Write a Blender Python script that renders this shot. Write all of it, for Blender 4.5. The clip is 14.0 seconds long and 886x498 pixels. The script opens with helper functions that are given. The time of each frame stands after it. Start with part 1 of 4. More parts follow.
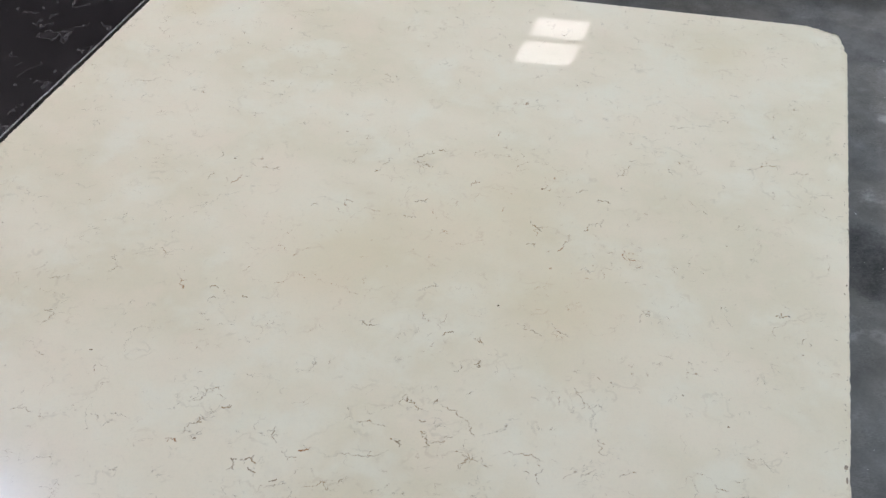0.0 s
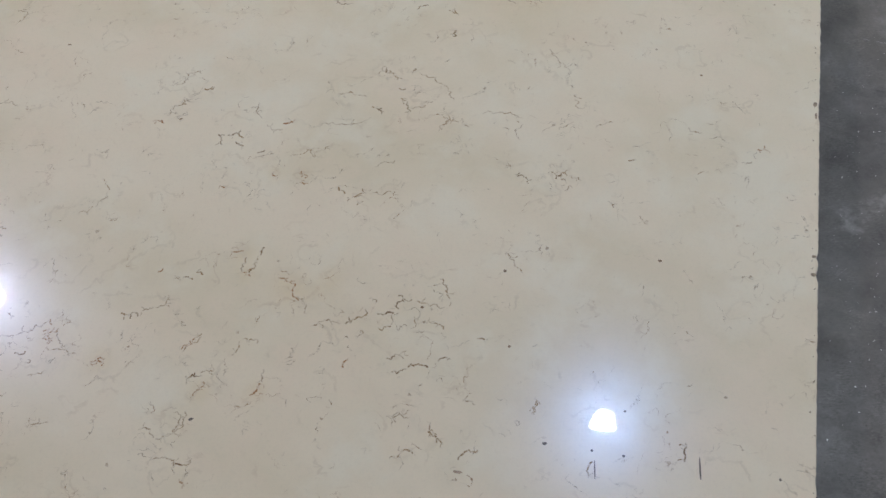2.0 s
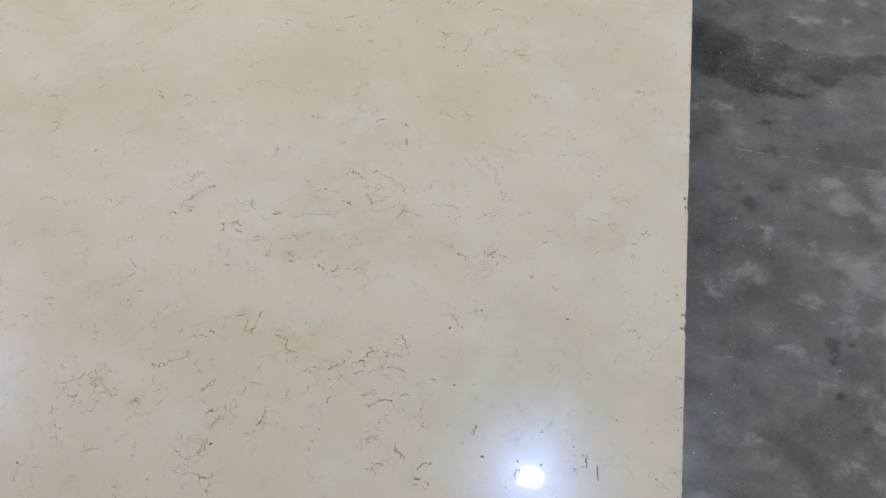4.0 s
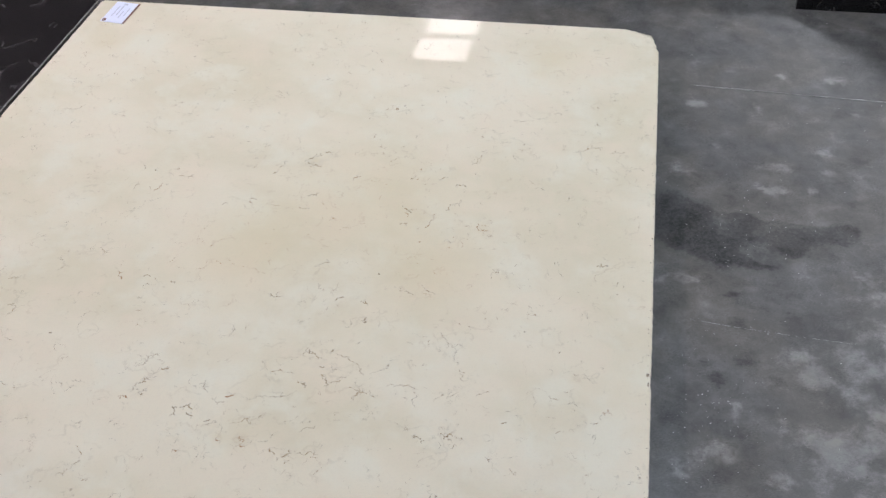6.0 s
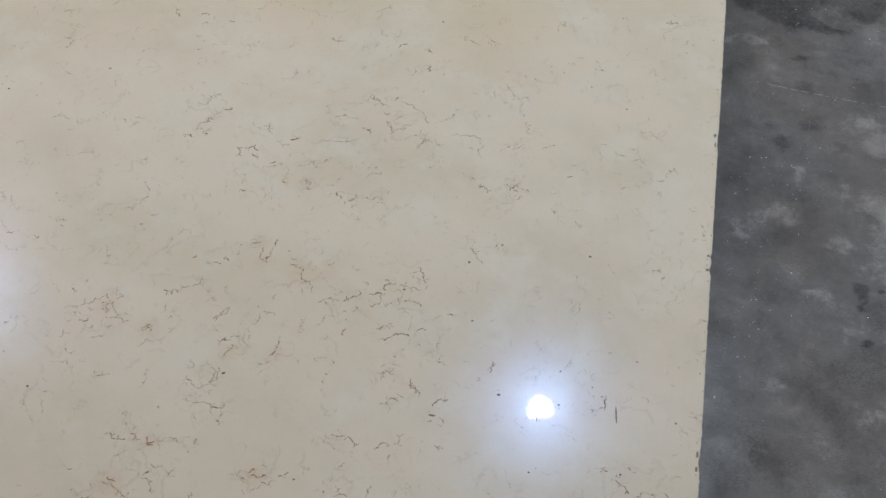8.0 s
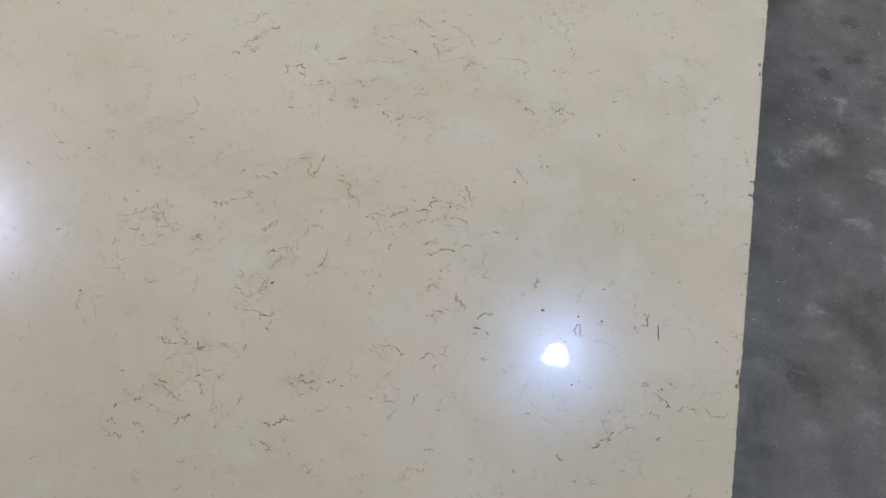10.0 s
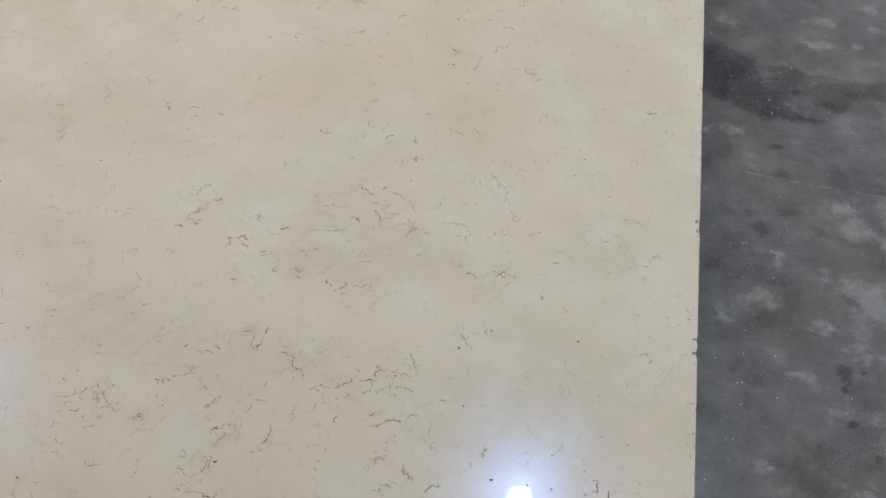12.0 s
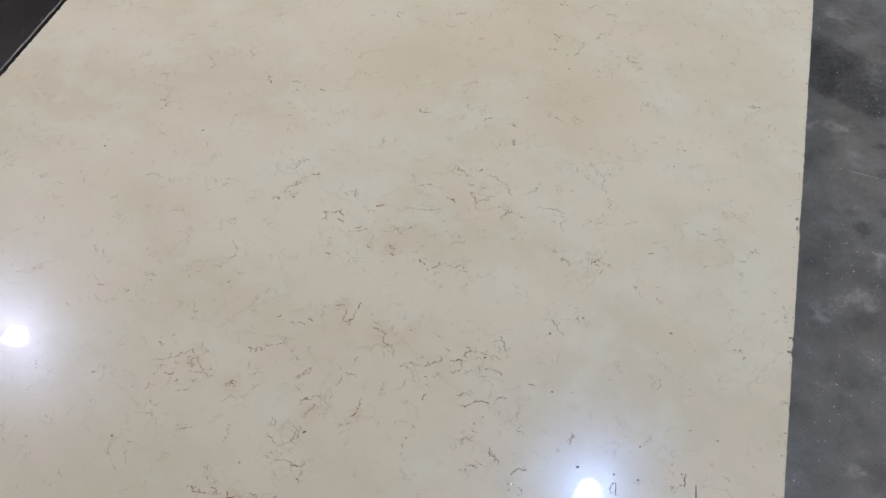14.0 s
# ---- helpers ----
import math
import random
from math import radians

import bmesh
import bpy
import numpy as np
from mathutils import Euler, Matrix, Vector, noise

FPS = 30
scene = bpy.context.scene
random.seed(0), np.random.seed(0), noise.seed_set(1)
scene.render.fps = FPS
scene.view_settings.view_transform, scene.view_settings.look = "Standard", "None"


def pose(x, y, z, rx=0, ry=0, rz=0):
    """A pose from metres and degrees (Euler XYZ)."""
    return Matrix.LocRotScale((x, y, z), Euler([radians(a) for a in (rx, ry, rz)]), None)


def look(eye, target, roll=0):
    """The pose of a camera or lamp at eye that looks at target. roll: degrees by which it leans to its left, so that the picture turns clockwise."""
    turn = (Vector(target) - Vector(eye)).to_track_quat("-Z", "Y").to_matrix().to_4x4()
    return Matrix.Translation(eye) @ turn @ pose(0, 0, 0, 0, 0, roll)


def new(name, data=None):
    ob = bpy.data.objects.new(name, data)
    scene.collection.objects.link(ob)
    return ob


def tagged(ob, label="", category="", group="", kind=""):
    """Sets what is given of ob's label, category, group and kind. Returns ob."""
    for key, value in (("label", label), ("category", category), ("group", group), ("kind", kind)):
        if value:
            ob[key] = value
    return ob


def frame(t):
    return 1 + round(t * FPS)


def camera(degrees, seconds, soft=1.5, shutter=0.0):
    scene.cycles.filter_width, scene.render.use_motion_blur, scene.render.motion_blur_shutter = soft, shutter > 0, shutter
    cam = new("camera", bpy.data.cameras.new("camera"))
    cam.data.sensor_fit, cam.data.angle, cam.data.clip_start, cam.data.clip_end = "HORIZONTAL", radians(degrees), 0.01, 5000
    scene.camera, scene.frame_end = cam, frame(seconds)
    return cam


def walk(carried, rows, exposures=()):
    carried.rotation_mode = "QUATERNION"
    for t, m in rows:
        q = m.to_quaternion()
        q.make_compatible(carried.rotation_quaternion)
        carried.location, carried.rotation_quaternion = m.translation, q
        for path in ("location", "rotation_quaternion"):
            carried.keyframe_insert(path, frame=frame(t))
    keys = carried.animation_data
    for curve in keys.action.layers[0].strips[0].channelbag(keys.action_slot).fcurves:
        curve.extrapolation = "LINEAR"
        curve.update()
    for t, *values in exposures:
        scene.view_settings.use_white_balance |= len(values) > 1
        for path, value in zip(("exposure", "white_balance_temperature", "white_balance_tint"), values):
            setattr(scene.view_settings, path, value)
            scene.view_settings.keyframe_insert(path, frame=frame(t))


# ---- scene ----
cam = camera(42, 14.0, soft=1.5)
PATH = [
    (0, look((-0.3139, -2.5327, 1.5692), (-0.6092, -1.4619, 0.5611), -1.78)),
    (0.2, look((-0.2944, -2.5214, 1.5654), (-0.5891, -1.4319, 0.5773), -2.46)),
    (0.5, look((-0.3047, -2.5147, 1.5640), (-0.5719, -1.4382, 0.5541), -2.37)),
    (0.7, look((-0.2820, -2.5084, 1.5551), (-0.5439, -1.4773, 0.4976), -3.27)),
    (0.9, look((-0.2411, -2.5928, 1.4581), (-0.5070, -1.5681, 0.3954), -4.17)),
    (1, look((-0.2682, -2.6136, 1.4690), (-0.5065, -1.6185, 0.3722), -3.40)),
    (1.5, look((-0.2621, -2.6586, 1.4931), (-0.4915, -1.7868, 0.2942), -5.41)),
    (2, look((-0.2739, -2.6749, 1.4887), (-0.5098, -1.8219, 0.2775), -5.37)),
    (2.4, look((-0.2755, -2.6777, 1.4898), (-0.5219, -1.8109, 0.2907), -5.34)),
    (2.5, look((-0.2809, -2.7535, 1.5683), (-0.5100, -1.8686, 0.3790), -4.09)),
    (2.6, look((-0.2724, -2.9116, 1.7064), (-0.4839, -1.9914, 0.5408), -3.08)),
    (2.7, look((-0.2768, -2.9565, 1.7712), (-0.4761, -2.0317, 0.6072), -2.60)),
    (4.8, look((-0.2344, -2.9937, 1.9092), (-0.3729, -2.0243, 0.7729), 0.21)),
    (5, look((-0.2285, -2.9636, 1.9051), (-0.3656, -1.9743, 0.7859), 0.84)),
    (5.5, look((-0.1605, -2.9176, 1.8986), (-0.3424, -1.8673, 0.8432), -0.93)),
    (6, look((-0.1422, -2.9154, 1.8923), (-0.3330, -1.8285, 0.8764), -2.12)),
    (6.5, look((-0.1287, -2.9132, 1.8976), (-0.3021, -1.8211, 0.8840), -2.50)),
    (7, look((-0.1564, -2.8974, 1.8911), (-0.3204, -1.8416, 0.8383), -2.11)),
    (7.5, look((-0.2150, -2.9067, 1.8449), (-0.3708, -1.9507, 0.6996), -0.74)),
    (8, look((-0.2713, -2.9483, 1.8647), (-0.4296, -2.0872, 0.6467), -0.12)),
    (8.5, look((-0.3140, -2.9947, 1.8701), (-0.4911, -2.1757, 0.6260), -0.82)),
    (8.7, look((-0.3094, -2.9983, 1.8772), (-0.4950, -2.2007, 0.6205), -1.20)),
    (10.8, look((-0.3278, -3.0531, 1.8292), (-0.4776, -2.2293, 0.5847), 1.35)),
    (11, look((-0.3088, -2.9983, 1.8748), (-0.4597, -2.1742, 0.6306), 0.79)),
    (11.5, look((-0.2994, -2.9900, 1.8839), (-0.4389, -2.0771, 0.7019), 1.22)),
    (12, look((-0.2991, -2.9789, 1.8813), (-0.4381, -2.0192, 0.7369), 1.06)),
    (12.5, look((-0.2729, -2.9920, 1.8867), (-0.4500, -2.0155, 0.7619), -0.60)),
    (13, look((-0.2891, -3.0026, 1.8592), (-0.4880, -2.0155, 0.7474), -0.78)),
    (13.5, look((-0.3046, -2.9988, 1.8524), (-0.5176, -2.0209, 0.7351), -0.75)),
    (14, look((-0.3377, -2.9940, 1.8725), (-0.5683, -2.0650, 0.7177), -0.43)),
]
EXPOSURES = [
    (0, 0.05, 6250, 7),
    (0.5, 0.11, 6250, 7),
    (1, -0.10, 6500, 10),
    (2, -0.28, 6500, 10),
    (2.5, -0.30, 6500, 10),
    (2.7, -0.17, 6500, 10),
    (5, -0.05, 6500, 10),
    (6, 0.18, 6400, 10),
    (6.5, 0.22, 6400, 10),
    (7, 0.13, 6400, 10),
    (7.5, -0.08, 6500, 10),
    (8.5, -0.22, 6500, 10),
    (11, -0.19, 6500, 10),
    (12, -0.14, 6500, 10),
    (13, -0.11, 6500, 10),
    (14, -0.15, 6500, 10),
]
walk(cam, PATH, EXPOSURES)

# ---- light from outside ----
world = bpy.data.worlds.new("world")
scene.world = world
world.use_nodes = True
wn = world.node_tree.nodes
sky = wn.new("ShaderNodeTexSky")
sky.sky_type = "NISHITA"
sky.sun_disc = False
sky.sun_elevation, sky.sun_rotation = radians(35), radians(-18)
world.node_tree.links.new(sky.outputs[0], wn["Background"].inputs[0])
wn["Background"].inputs[1].default_value = 0.1

LAMP_GLOW = 3450.0
FAR_LAMP_GLOW = 3850.0
FAR_LAMP_COLOUR = (1.09, 0.95, 0.99)
SKYLIGHT_GLOW = 3.8
ROOF_SHEET_GLOW = 0.66
ROOF_SHEET_COLOUR = (0.94, 0.96, 1.01)
LAMP_COLOUR = (0.82, 0.93, 1.10)
SKYLIGHT_COLOUR = (1.0, 0.87, 0.85)

SLAB_TOP = 0.09
SLAB_W, SLAB_L, SLAB_THICK = 1.680, 2.62, 0.022
SLAB_SKEW = 0.095  # the outer side runs out of square by this much a metre


# ---- node helper ----
class Nodes:
    """Short way to write a node graph."""

    def __init__(self, name):
        self.mat = bpy.data.materials.new(name)
        self.mat.use_nodes = True
        self.tree = self.mat.node_tree
        self.bsdf = self.tree.nodes["Principled BSDF"]

    def add(self, kind, **settings):
        n = self.tree.nodes.new(kind)
        for key, value in settings.items():
            setattr(n, key, value)
        return n

    def put(self, socket, value):
        if hasattr(value, "links"):
            self.tree.links.new(value, socket)
        else:
            socket.default_value = value

    def math(self, op, a, b=0.0, c=0.0):
        n = self.add("ShaderNodeMath", operation=op)
        for k, v in enumerate((a, b, c)):
            self.put(n.inputs[k], v)
        return n.outputs[0]

    def vec(self, op, a, b=(0, 0, 0)):
        n = self.add("ShaderNodeVectorMath", operation=op)
        self.put(n.inputs[0], a)
        if op == "SCALE":
            self.put(n.inputs[3], b)
        else:
            self.put(n.inputs[1], b)
        return n.outputs[0]

    def ramp(self, x, a, b, lo=0.0, hi=1.0, smooth=True):
        n = self.add("ShaderNodeMapRange", interpolation_type="SMOOTHSTEP" if smooth else "LINEAR")
        for k, v in enumerate((x, a, b, lo, hi)):
            self.put(n.inputs[k], v)
        return n.outputs[0]

    def noise(self, p, scale, detail=2.0, rough=0.5, colour=False):
        n = self.add("ShaderNodeTexNoise")
        self.put(n.inputs["Vector"], p)
        n.inputs["Scale"].default_value = scale
        n.inputs["Detail"].default_value = detail
        n.inputs["Roughness"].default_value = rough
        return n.outputs["Color" if colour else "Fac"]

    def mix(self, f, a, b):
        n = self.add("ShaderNodeMix", data_type="RGBA")
        self.put(n.inputs[0], f)
        for k, v in ((6, a), (7, b)):
            self.put(n.inputs[k], (*v, 1) if isinstance(v, tuple) and len(v) == 3 else v)
        return n.outputs[2]

    def place(self):
        return self.add("ShaderNodeTexCoord").outputs["Object"]

    def attribute(self, name):
        return self.add("ShaderNodeAttribute", attribute_name=name).outputs["Fac"]

    def stretch(self, p, turn, scale):
        n = self.add("ShaderNodeVectorRotate", rotation_type="Z_AXIS")
        self.put(n.inputs["Vector"], p)
        n.inputs["Angle"].default_value = radians(turn)
        return self.vec("MULTIPLY", n.outputs[0], scale)

    def wobble(self, p, scale, amount, detail=2.0):
        off = self.vec("SUBTRACT", self.noise(p, scale, detail, 0.6, True), (0.5, 0.5, 0.5))
        return self.vec("ADD", p, self.vec("SCALE", off, amount))

    def bump(self, height, strength, distance):
        n = self.add("ShaderNodeBump")
        n.inputs["Strength"].default_value = strength
        n.inputs["Distance"].default_value = distance
        self.put(n.inputs["Height"], height)
        self.put(self.bsdf.inputs["Normal"], n.outputs[0])

    def set(self, **values):
        names = dict(colour="Base Color", rough="Roughness", metal="Metallic", coat="Coat Weight", coat_rough="Coat Roughness", ior="IOR", spec="Specular IOR Level", coat_ior="Coat IOR", spec_tint="Specular Tint")
        for key, v in values.items():
            self.put(self.bsdf.inputs[names[key]], (*v, 1) if isinstance(v, tuple) and len(v) == 3 else v)
        return self.mat


# ---- materials ----
def limestone():
    g = Nodes("cream_limestone")
    p = g.place()
    density, rust = g.attribute("vein_density"), g.attribute("rust")
    # soft clouds of cream, buff, grey and pink
    cloud = g.noise(g.stretch(p, 20, (1.0, 1.6, 1.0)), 2.6, 3, 0.55)
    cloud2 = g.noise(g.wobble(p, 6, 0.06), 7.5, 4, 0.6)
    col = g.mix(g.ramp(cloud, 0.36, 0.66), (0.770, 0.692, 0.536), (0.700, 0.626, 0.462))
    col = g.mix(g.math("MULTIPLY", g.ramp(cloud2, 0.48, 0.72), 0.55), col, (0.772, 0.662, 0.510))
    col = g.mix(g.math("MULTIPLY", g.ramp(cloud2, 0.52, 0.28), 0.65), col, (0.765, 0.726, 0.588))
    col = g.mix(g.math("MULTIPLY", rust, 0.34), col, (0.64, 0.53, 0.32))
    grain = g.noise(p, 260, 3, 0.7)
    col = g.mix(g.math("MULTIPLY", g.ramp(grain, 0.45, 0.75), 0.12), col, (0.50, 0.46, 0.39))
    # thin wandering seams: level lines of warped noise, broken up and gathered where the stone is seamed
    w1 = g.wobble(g.wobble(g.wobble(p, 9, 0.05), 48, 0.022), 140, 0.0095)
    w2 = g.wobble(g.wobble(p, 26, 0.030), 95, 0.009)

    def seam(where, scale, level, half, detail=1.5):
        """A line of even width: the noise's distance from a level over its slope."""
        n = g.noise(where, scale, detail, 0.5)
        step = 0.0015
        du = g.math("SUBTRACT", g.noise(g.vec("ADD", where, (step, 0, 0)), scale, detail, 0.5), n)
        dv = g.math("SUBTRACT", g.noise(g.vec("ADD", where, (0, step, 0)), scale, detail, 0.5), n)
        slope = g.math("SQRT", g.math("ADD", g.math("ADD", g.math("MULTIPLY", du, du), g.math("MULTIPLY", dv, dv)), 1e-6))
        away = g.math("MULTIPLY", g.math("DIVIDE", g.math("ABSOLUTE", g.math("SUBTRACT", n, level)), slope), step)
        return g.ramp(away, half, half * 0.25)

    patch = g.noise(p, 19, 2, 0.55)
    patch2 = g.noise(g.vec("ADD", p, (3.1, 1.7, 0)), 27, 2, 0.6)
    patch3 = g.noise(g.vec("ADD", p, (1.3, 6.2, 0)), 34, 2, 0.6)
    broken = g.math("MULTIPLY", g.ramp(g.noise(p, 60, 2, 0.6), 0.40, 0.58, 0.08, 1.0), g.ramp(g.noise(p, 260, 2, 0.6), 0.38, 0.60, 0.45, 1.2))
    keep1 = g.ramp(g.math("ADD", g.math("MULTIPLY", density, 0.17), patch), 0.54, 0.66)
    keep2 = g.ramp(g.math("ADD", g.math("MULTIPLY", density, 0.13), patch2), 0.605, 0.71)
    keep3 = g.ramp(g.math("ADD", g.math("MULTIPLY", density, 0.07), patch3), 0.63, 0.72)
    s1 = g.math("MULTIPLY", seam(w1, 16, 0.5, 0.0009), g.math("MULTIPLY", keep1, broken))
    s2 = g.math("MULTIPLY", seam(w2, 26, 0.53, 0.0008), g.math("MULTIPLY", keep2, broken))
    s4 = g.math("MULTIPLY", seam(g.vec("ADD", w2, (2, 8, 0)), 36, 0.48, 0.0008), g.math("MULTIPLY", keep3, g.math("MULTIPLY", broken, 0.55)))
    s3 = g.math("MULTIPLY", seam(g.vec("ADD", w1, (5, 2, 0)), 8, 0.47, 0.0008), g.math("MULTIPLY", g.ramp(patch2, 0.48, 0.62), g.math("MULTIPLY", broken, 0.6)))
    faint = g.math("MULTIPLY", seam(w1, 15, 0.5, 0.0035), g.math("MULTIPLY", keep1, 0.16))
    faint = g.math("ADD", g.math("ADD", faint, s4), g.math("MULTIPLY", keep3, 0.03))
    # small fossils: dots
    vor = g.add("ShaderNodeTexVoronoi")
    g.put(vor.inputs["Vector"], g.wobble(p, 90, 0.012))
    vor.inputs["Scale"].default_value = 26
    rnd = g.add("ShaderNodeSeparateColor")
    g.put(rnd.inputs[0], vor.outputs["Color"])
    dot = g.math("MULTIPLY", g.ramp(vor.outputs["Distance"], 0.085, 0.035), g.ramp(g.math("ADD", rnd.outputs[0], g.math("MULTIPLY", density, 0.10)), 0.86, 0.93))
    lines = g.math("MINIMUM", g.math("ADD", g.math("ADD", g.math("ADD", s1, s2), g.math("ADD", s3, faint)), g.math("MULTIPLY", dot, 0.8)), 1.0)
    tone = g.mix(g.ramp(g.noise(p, 12, 2), 0.42, 0.62), (0.140, 0.082, 0.034), (0.26, 0.118, 0.028))
    tone = g.mix(rust, tone, (0.34, 0.11, 0.015))
    strength = g.ramp(g.noise(g.vec("ADD", p, (7, 0, 0)), 48, 2), 0.30, 0.68, 0.34, 0.85)
    col = g.mix(g.math("MULTIPLY", lines, strength), col, tone)
    # grey halo where seams gather
    col = g.mix(g.math("MULTIPLY", g.math("MULTIPLY", density, g.ramp(patch2, 0.5, 0.7)), 0.15), col, (0.47, 0.435, 0.37))
    # the separate veins: dense in their middle, soft and crumbling towards the sides
    seam, seam_rust = g.attribute("seam"), g.attribute("seam_rust")
    crumble = g.math("MULTIPLY", g.ramp(g.noise(p, 520, 2, 0.6), 0.30, 0.62, 0.55, 1.15), g.ramp(g.noise(p, 170, 2, 0.6), 0.36, 0.62, 0.45, 1.25))
    brown = g.mix(g.ramp(g.noise(p, 40, 2), 0.38, 0.64), (0.188, 0.120, 0.060), (0.300, 0.185, 0.080))
    brown = g.mix(seam_rust, brown, (0.300, 0.120, 0.026))
    col = g.mix(g.math("MINIMUM", g.math("MULTIPLY", seam, crumble), 1.0), col, brown)
    rough = g.ramp(g.noise(p, 35, 4, 0.65), 0.3, 0.7, 0.17, 0.22)
    return g.set(colour=col, rough=rough, coat=1.0, coat_rough=0.006, spec=0.105, spec_tint=(0.38, 0.58, 1.0))


def limestone_edge():
    g = Nodes("sawn_limestone_edge")
    p = g.place()
    col = g.mix(g.ramp(g.noise(p, 60, 4, 0.7), 0.35, 0.65), (0.52, 0.46, 0.37), (0.36, 0.31, 0.245))
    col = g.mix(g.ramp(g.noise(p, 14, 2), 0.6, 0.72), col, (0.16, 0.12, 0.085))
    g.bump(g.noise(p, 220, 4, 0.7), 0.7, 0.002)
    return g.set(colour=col, rough=0.8)


def concrete():
    g = Nodes("dark_power_floated_concrete")
    p = g.place()
    stain = g.attribute("stain")
    warp = g.wobble(g.wobble(p, 7, 0.09, 3), 40, 0.022, 3)
    cloud = g.noise(warp, 3.6, 4, 0.55)
    mottle = g.noise(warp, 12.0, 4, 0.58)
    # trowel smears, drawn out along the floor
    smear = g.noise(g.stretch(g.wobble(p, 12, 0.05, 3), -8, (0.42, 1.25, 1.0)), 26.0, 4, 0.6)
    film = g.noise(g.wobble(p, 25, 0.05, 4), 9.0, 5, 0.65)
    fine = g.noise(g.wobble(p, 60, 0.02), 60, 5, 0.7)
    tone = g.math("ADD", g.math("MULTIPLY", cloud, 0.32), g.math("MULTIPLY", mottle, 0.44))
    tone = g.math("ADD", tone, g.math("MULTIPLY", fine, 0.15))
    tone = g.math("ADD", tone, g.math("MULTIPLY", g.ramp(smear, 0.54, 0.74), 0.06))
    tone = g.math("ADD", tone, g.math("MULTIPLY", g.math("SUBTRACT", film, 0.5), 0.12))
    tone = g.math("ADD", tone, g.math("MULTIPLY", g.math("SUBTRACT", g.noise(p, 170, 3, 0.65), 0.5), 0.10))
    tone = g.math("ADD", tone, 0.120)
    scuff = g.math("MULTIPLY", g.math("SUBTRACT", g.noise(g.stretch(p, -14, (0.6, 1.5, 1.0)), 260, 3, 0.7), 0.5), g.ramp(g.noise(warp, 15, 3, 0.6), 0.44, 0.60, 0.10, 0.42))
    tone = g.math("ADD", tone, scuff)
    ragged = g.math("ADD", g.math("MULTIPLY", g.math("SUBTRACT", fine, 0.5), 3.4), g.math("MULTIPLY", g.math("SUBTRACT", mottle, 0.5), 1.8))
    ragged = g.math("ADD", ragged, g.math("MULTIPLY", g.math("SUBTRACT", smear, 0.5), 1.2))
    dark = g.math("MULTIPLY", g.ramp(g.math("SUBTRACT", ragged, stain), 0.40, 1.65), g.ramp(g.noise(p, 95, 4, 0.7), 0.34, 0.62, 0.72, 1.12))
    drift = g.math("ADD", g.math("MULTIPLY", g.math("SUBTRACT", fine, 0.5), 1.2), g.math("MULTIPLY", g.math("SUBTRACT", mottle, 0.5), 2.6))
    drift = g.math("ADD", drift, g.math("MULTIPLY", g.math("SUBTRACT", smear, 0.5), 0.6))
    pale = g.ramp(g.math("ADD", drift, stain), 0.34, 1.32)
    tone = g.math("ADD", tone, g.math("SUBTRACT", g.math("MULTIPLY", pale, 0.17), g.math("MULTIPLY", dark, 0.172)))
    ramp = g.add("ShaderNodeValToRGB")
    g.put(ramp.inputs[0], g.ramp(tone, 0.31, 0.86, 0, 1, False))
    el = ramp.color_ramp.elements
    el[0].position, el[0].color = 0.0, (0.034, 0.034, 0.034, 1)
    el[1].position, el[1].color = 1.0, (0.290, 0.284, 0.272, 1)
    for at, c in ((0.30, (0.083, 0.082, 0.080)), (0.55, (0.138, 0.135, 0.129)), (0.72, (0.188, 0.185, 0.178))):
        e = el.new(at)
        e.color = (*c, 1)
    col = ramp.outputs[0]
    col = g.mix(g.math("MULTIPLY", g.ramp(g.noise(warp, 4.0, 3), 0.40, 0.62), 0.42), col, g.vec("MULTIPLY", col, (1.12, 1.0, 0.84)))
    # grit and pinholes
    speck = g.noise(p, 420, 2, 0.6)
    col = g.mix(g.math("MULTIPLY", g.ramp(speck, 0.62, 0.76), 0.35), col, (0.24, 0.235, 0.225))
    col = g.mix(g.math("MULTIPLY", g.ramp(g.noise(p, 150, 3, 0.6), 0.38, 0.27), 0.35), col, (0.018, 0.018, 0.018))
    rough = g.ramp(g.noise(warp, 16, 4, 0.65), 0.3, 0.7, 0.13, 0.20)
    g.bump(g.noise(p, 70, 4, 0.6), 0.12, 0.002)
    return g.set(colour=g.vec("MULTIPLY", col, (0.74, 0.74, 0.74)), rough=rough, ior=1.8, spec=g.ramp(tone, 0.34, 0.66, 0.30, 0.78))


def black_marble(name, tint, coat):
    g = Nodes(name)
    p = g.place()
    w = g.wobble(g.wobble(p, 5, 0.16), 26, 0.03)
    n = g.noise(w, 11, 5, 0.6)
    vein = g.math("MULTIPLY", g.ramp(g.math("ABSOLUTE", g.math("SUBTRACT", n, 0.5)), 0.016, 0.002), g.ramp(g.noise(p, 13, 3), 0.46, 0.62))
    cloud = g.ramp(g.noise(w, 22, 5, 0.7), 0.46, 0.72)
    col = g.mix(cloud, tuple(c * 0.7 for c in tint), tuple(min(1, c * 1.9) for c in tint))
    col = g.mix(g.math("MULTIPLY", vein, 0.24), col, (0.30, 0.27, 0.27))
    return g.set(colour=col, rough=0.25, coat=coat, coat_rough=0.02, spec=0.5)


